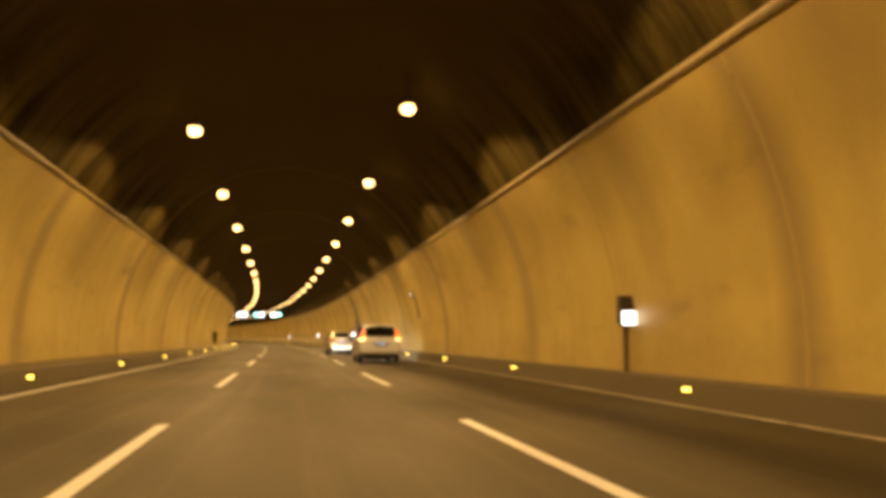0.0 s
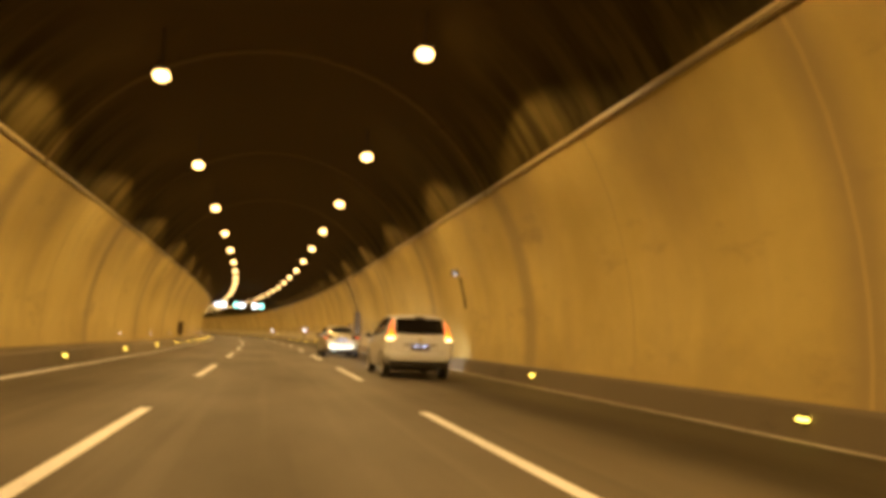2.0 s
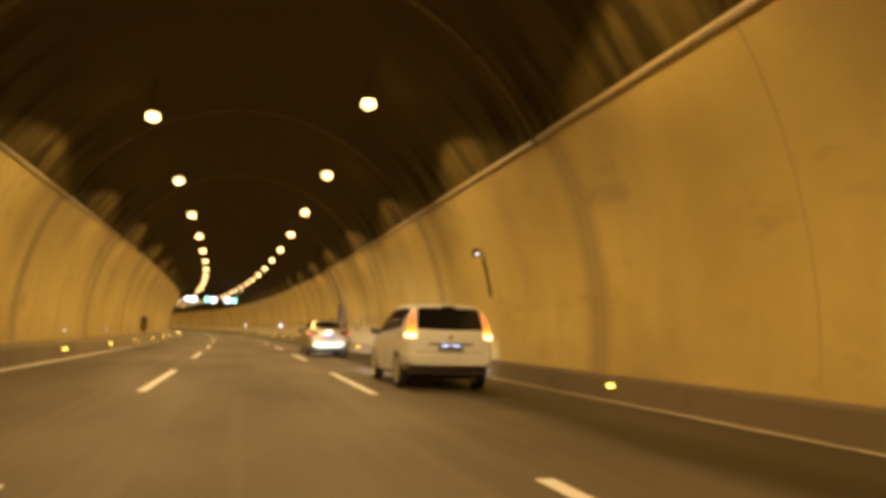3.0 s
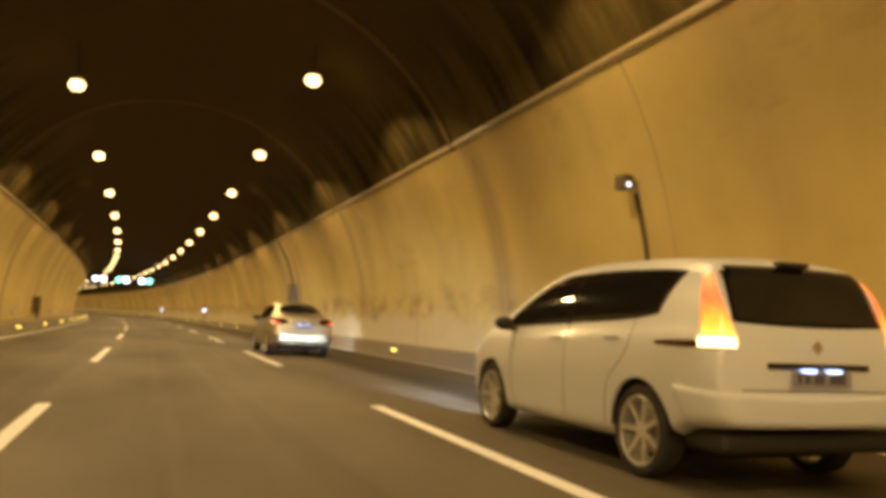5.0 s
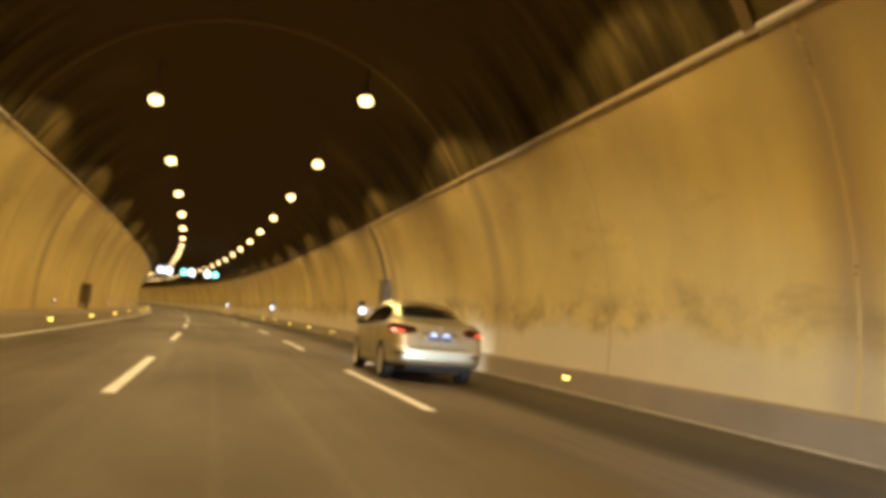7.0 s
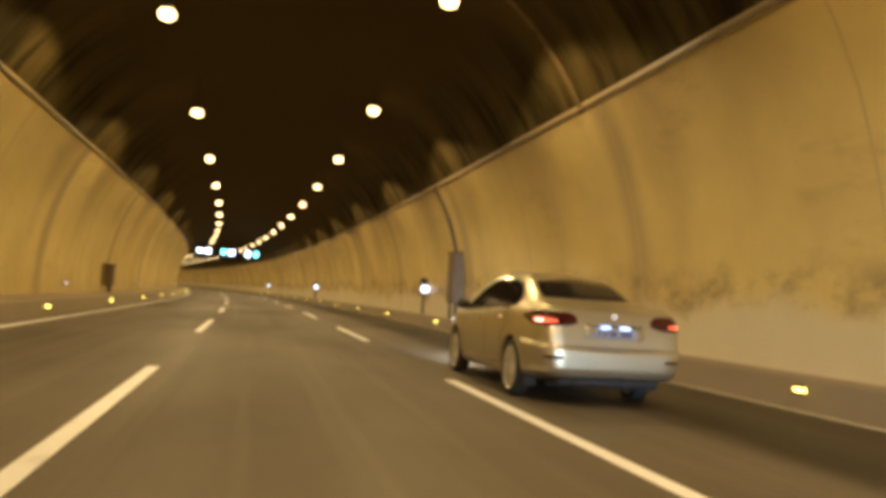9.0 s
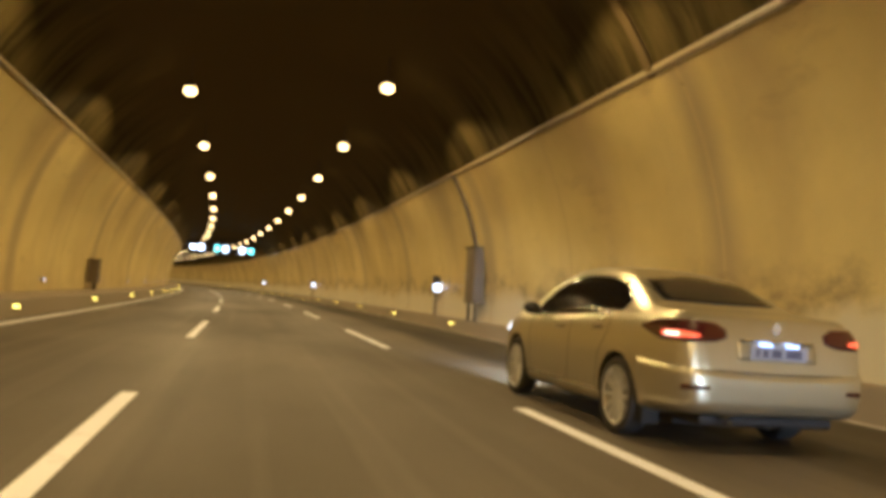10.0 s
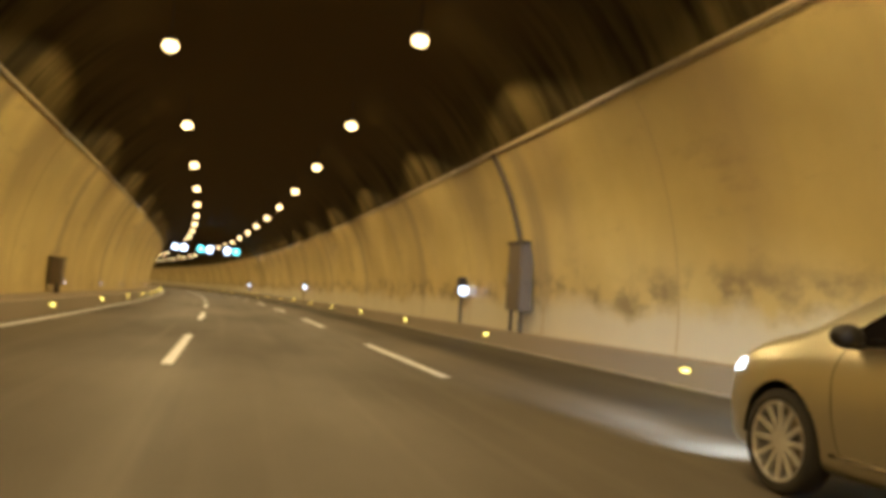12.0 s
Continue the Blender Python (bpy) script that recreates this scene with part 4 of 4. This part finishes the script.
def people_carrier():
    L = 4.56
    spec = dict(length=L,
                top=[(0, 0.60), (0.015, 0.80), (0.05, 1.02), (0.09, 1.12), (0.16, 1.28), (0.25, 1.47), (0.33, 1.575), (0.5, 1.615), (1.0, 1.645), (1.8, 1.655), (2.4, 1.62), (2.8, 1.53), (3.2, 1.36), (3.6, 1.17),
                     (3.85, 1.07), (4.1, 0.99), (4.35, 0.88), (4.48, 0.76), (4.54, 0.64), (4.56, 0.56)],
                belt=[(0, 0.56), (0.05, 0.96), (0.15, 1.08), (0.4, 1.12), (1.0, 1.10), (2.0, 1.06), (3.0, 1.01), (3.7, 0.98), (4.2, 0.86), (4.45, 0.72), (4.56, 0.5)],
                half=[(0, 0.74), (0.02, 0.80), (0.07, 0.85), (0.18, 0.89), (0.4, 0.915), (1.0, 0.922), (3.5, 0.92), (3.9, 0.905), (4.2, 0.84), (4.42, 0.72), (4.52, 0.60), (4.56, 0.46)],
                roof=[(0, 0.66), (0.2, 0.68), (0.35, 0.635), (0.8, 0.64), (1.8, 0.645), (2.6, 0.65), (3.2, 0.69), (3.8, 0.72), (4.3, 0.62), (4.56, 0.36)],
                low=[(0, 0.45), (0.1, 0.43), (0.35, 0.40), (0.55, 0.30), (1.0, 0.22), (3.6, 0.21), (4.2, 0.22), (4.56, 0.32)])
    root = new("minivan")
    axles, r = (0.85, 3.62), 0.33
    me = cut_arches(car_body(spec), axles, 0.385, 0.92, 0.27)
    me.name = "body"
    me.materials.clear()
    me.materials.append(WHITE_BODY)
    me.polygons.foreach_set("use_smooth", [True] * len(me.polygons))
    body = new("body", me)
    body.parent = root
    body.modifiers.new("edges", "EDGE_SPLIT").split_angle = radians(35)
    skin = Skin(me, root)
    for side in (1, -1):
        sill = smooth_curve([(0.5, 1.22), (0.8, 1.165), (1.1, 1.135), (2.0, 1.095), (3.4, 1.035)])
        head_line = smooth_curve([(0.5, 1.49), (0.8, 1.515), (1.6, 1.535), (2.2, 1.525), (2.6, 1.46), (3.0, 1.29), (3.4, 1.06)])

        def side_glass(a, b2, side=side):
            rear = 0.70 - 0.17 * b2
            x = rear + (3.34 - rear) * a
            return (x, side * 2.0, sill(x) + (head_line(x) - sill(x)) * b2), (0, -side, 0)
        skin.lay("window", side_glass, 34, 8, GLASS, lift=0.004, label="dark tinted side glass")
        for x, lean in ((2.02, 0.04), (2.98, -0.02)):
            def pillar(a, b2, x=x, lean=lean, side=side):
                return (x - lean * a + (b2 - 0.5) * 0.06, side * 2.0, 1.08 + (0.43 if x < 2.5 else 0.20) * a), (0, -side, 0)
            skin.lay("pillar_trim", pillar, 8, 2, GLASS, lift=0.0055)
        skin.strip("door_gap", [(3.06, 1.04), (3.10, 0.8), (3.08, 0.45), (3.0, 0.32)], side, 0.004)
        skin.strip("door_gap", [(2.0, 1.09), (1.98, 0.7), (2.0, 0.32)], side, 0.004)
        skin.strip("door_gap", [(0.98, 1.14), (1.02, 0.9), (1.26, 0.66), (1.32, 0.40), (1.34, 0.32)], side, 0.004)
        for x, z in ((2.16, 0.97), (1.22, 1.0)):
            hit = skin.tree.ray_cast(Vector((x, side * 2.0, z)), Vector((0, -side, 0)))[0]
            hd = part("door_handle", boxed(-0.10, 0.10, -0.016, 0.016, -0.018, 0.018, bevel=0.012), WHITE_BODY, root, "white door handle")
            hd.matrix_basis = pose(x, hit.y + side * 0.022, z, 0, 2, 0)
        wing_mirror(root, 3.14, 0.89, 1.06, side)

        # tall tail light beside the rear window, with a dark foot that runs on to the flank
        def tall(a, b2, side=side):
            z = 1.0 + 0.465 * a
            mid = 34 + 9 * a
            half_angle = 11.5 - 7.0 * a
            ang = radians(mid + (b2 * 2 - 1) * half_angle)
            return (0.62, side * 0.42, z), (-math.cos(ang), side * math.sin(ang), 0)
        tl = skin.lay("tail_light", tall, 16, 6, VAN_LENS, lift=0.010, inside=True, label="tall glowing orange-red tail light")

        def foot(a, b2, side=side):
            ang = radians(26 + 66 * a)
            return (0.62, side * 0.42, 0.955 + 0.012 * a + (0.06 - 0.035 * a) * b2), (-math.cos(ang), side * math.sin(ang), 0)
        skin.lay("lens_foot", foot, 12, 3, LAMP_RED, lift=0.012, inside=True, parent=tl, label="dark red foot of the lens")

        def bulb(a, b2, side=side):
            ang = radians(25 + 22 * a)
            return (0.62, side * 0.42, 0.965 + 0.065 * b2), (-math.cos(ang), side * math.sin(ang), 0)
        skin.lay("bulb", bulb, 8, 2, VAN_HOT, lift=0.018, inside=True, parent=tl, label="bright bulb")

        def head(a, b2, side=side):
            ang = radians(14 + 31 * a)
            return (3.75, side * 0.25, 0.70 + 0.12 * b2 + 0.06 * a), (math.cos(ang), side * math.sin(ang), 0)
        skin.lay("headlight", head, 10, 4, HEAD_GLOW, lift=0.008, inside=True, label="lit clear headlight")
        for x in axles:
            wheel_well(root, x, side, 0.92, 0.38)
            wheel(root, x, side, 0.80, r, 0.21, 7)
        beam(root, 4.60, side * 0.64, 0.70, 1500, 190, (0.84, 0.91, 1.0))
    def hatch(a, b2):
        y = (a * 2 - 1) * (0.665 - 0.035 * b2)
        edge = (a * 2 - 1) ** 2
        return (-2.0, y, 1.115 + 0.02 * edge + (0.42 - 0.03 * edge) * b2), (1, 0, 0)
    skin.lay("rear_window", hatch, 30, 10, GLASS, lift=0.004, label="wide dark rear window")
    skin.back("rear_trim", -0.44, 0.44, [(-0.44, 0.835), (0.44, 0.835)], [(-0.44, 0.875), (0.44, 0.875)], PLASTIC, nv=2, lift=0.014, label="dark trim bar above the plate")
    skin.corner("bumper", (0.90, 0.0), -62, 62, [(-62, 0.43), (-40, 0.415), (0, 0.41), (40, 0.415), (62, 0.43)], [(-62, 0.70), (-40, 0.675), (0, 0.655), (40, 0.675), (62, 0.70)], WHITE_BODY, nu=44, nv=6, lift=0.013, body=0.02, label="white rear bumper")
    skin.back("tailgate_gap", -0.66, 0.66, [(-0.66, 0.690), (0.66, 0.690)], [(-0.66, 0.697), (0.66, 0.697)], SEAM, nv=1, lift=0.003)
    part("rear_valance", boxed(0.06, 0.55, -0.76, 0.76, 0.27, 0.405, bevel=0.04), PLASTIC, root, "dark lower bumper")
    number_plate(root, -0.002, 0.775)
    for y in (-0.11, 0.11):
        part("plate_lamp", boxed(-0.018, 0.02, y - 0.06, y + 0.06, 0.818, 0.836, bevel=0.004), PLATE_GLOW, root, "bluish plate lamp")
    bm = bmesh.new()
    bmesh.ops.create_cone(bm, cap_ends=True, segments=4, radius1=0.05, radius2=0.04, depth=0.015, matrix=pose(0.035, 0, 0.985, 0, 90, 0))
    part("badge", bm, CHROME, root, "plain diamond-shaped badge")
    part("stop_lamp", boxed(0.235, 0.36, -0.13, 0.13, 1.535, 1.575, bevel=0.012), PLASTIC, root, "unlit third stop lamp")
    bm = bmesh.new()
    tube(bm, (0.17, 0.0, 1.15), (0.16, 0.34, 1.19), 0.010, n=8)
    part("rear_wiper", bm, PLASTIC, root)
    part("underbody", boxed(0.5, 3.9, -0.62, 0.62, 0.18, 0.30), SEAM, root)
    return tagged(root, "white people carrier with tall glowing orange tail lights", "minivan", "cars in the tunnel")


def park(root, s_axle, u, axle_x, slim):
    th = heading(s_axle)
    p = place(s_axle, u)
    root.matrix_basis = pose(p.x, p.y, 0.0, 0, 0, 90 + math.degrees(th)) @ pose(-axle_x, 0, 0) @ Matrix.Diagonal((1, slim, 1, 1))


park(saloon(), 50.0, 3.85, 3.75, 0.945)
park(people_carrier(), 32.1, 4.21, 3.62, 0.96)
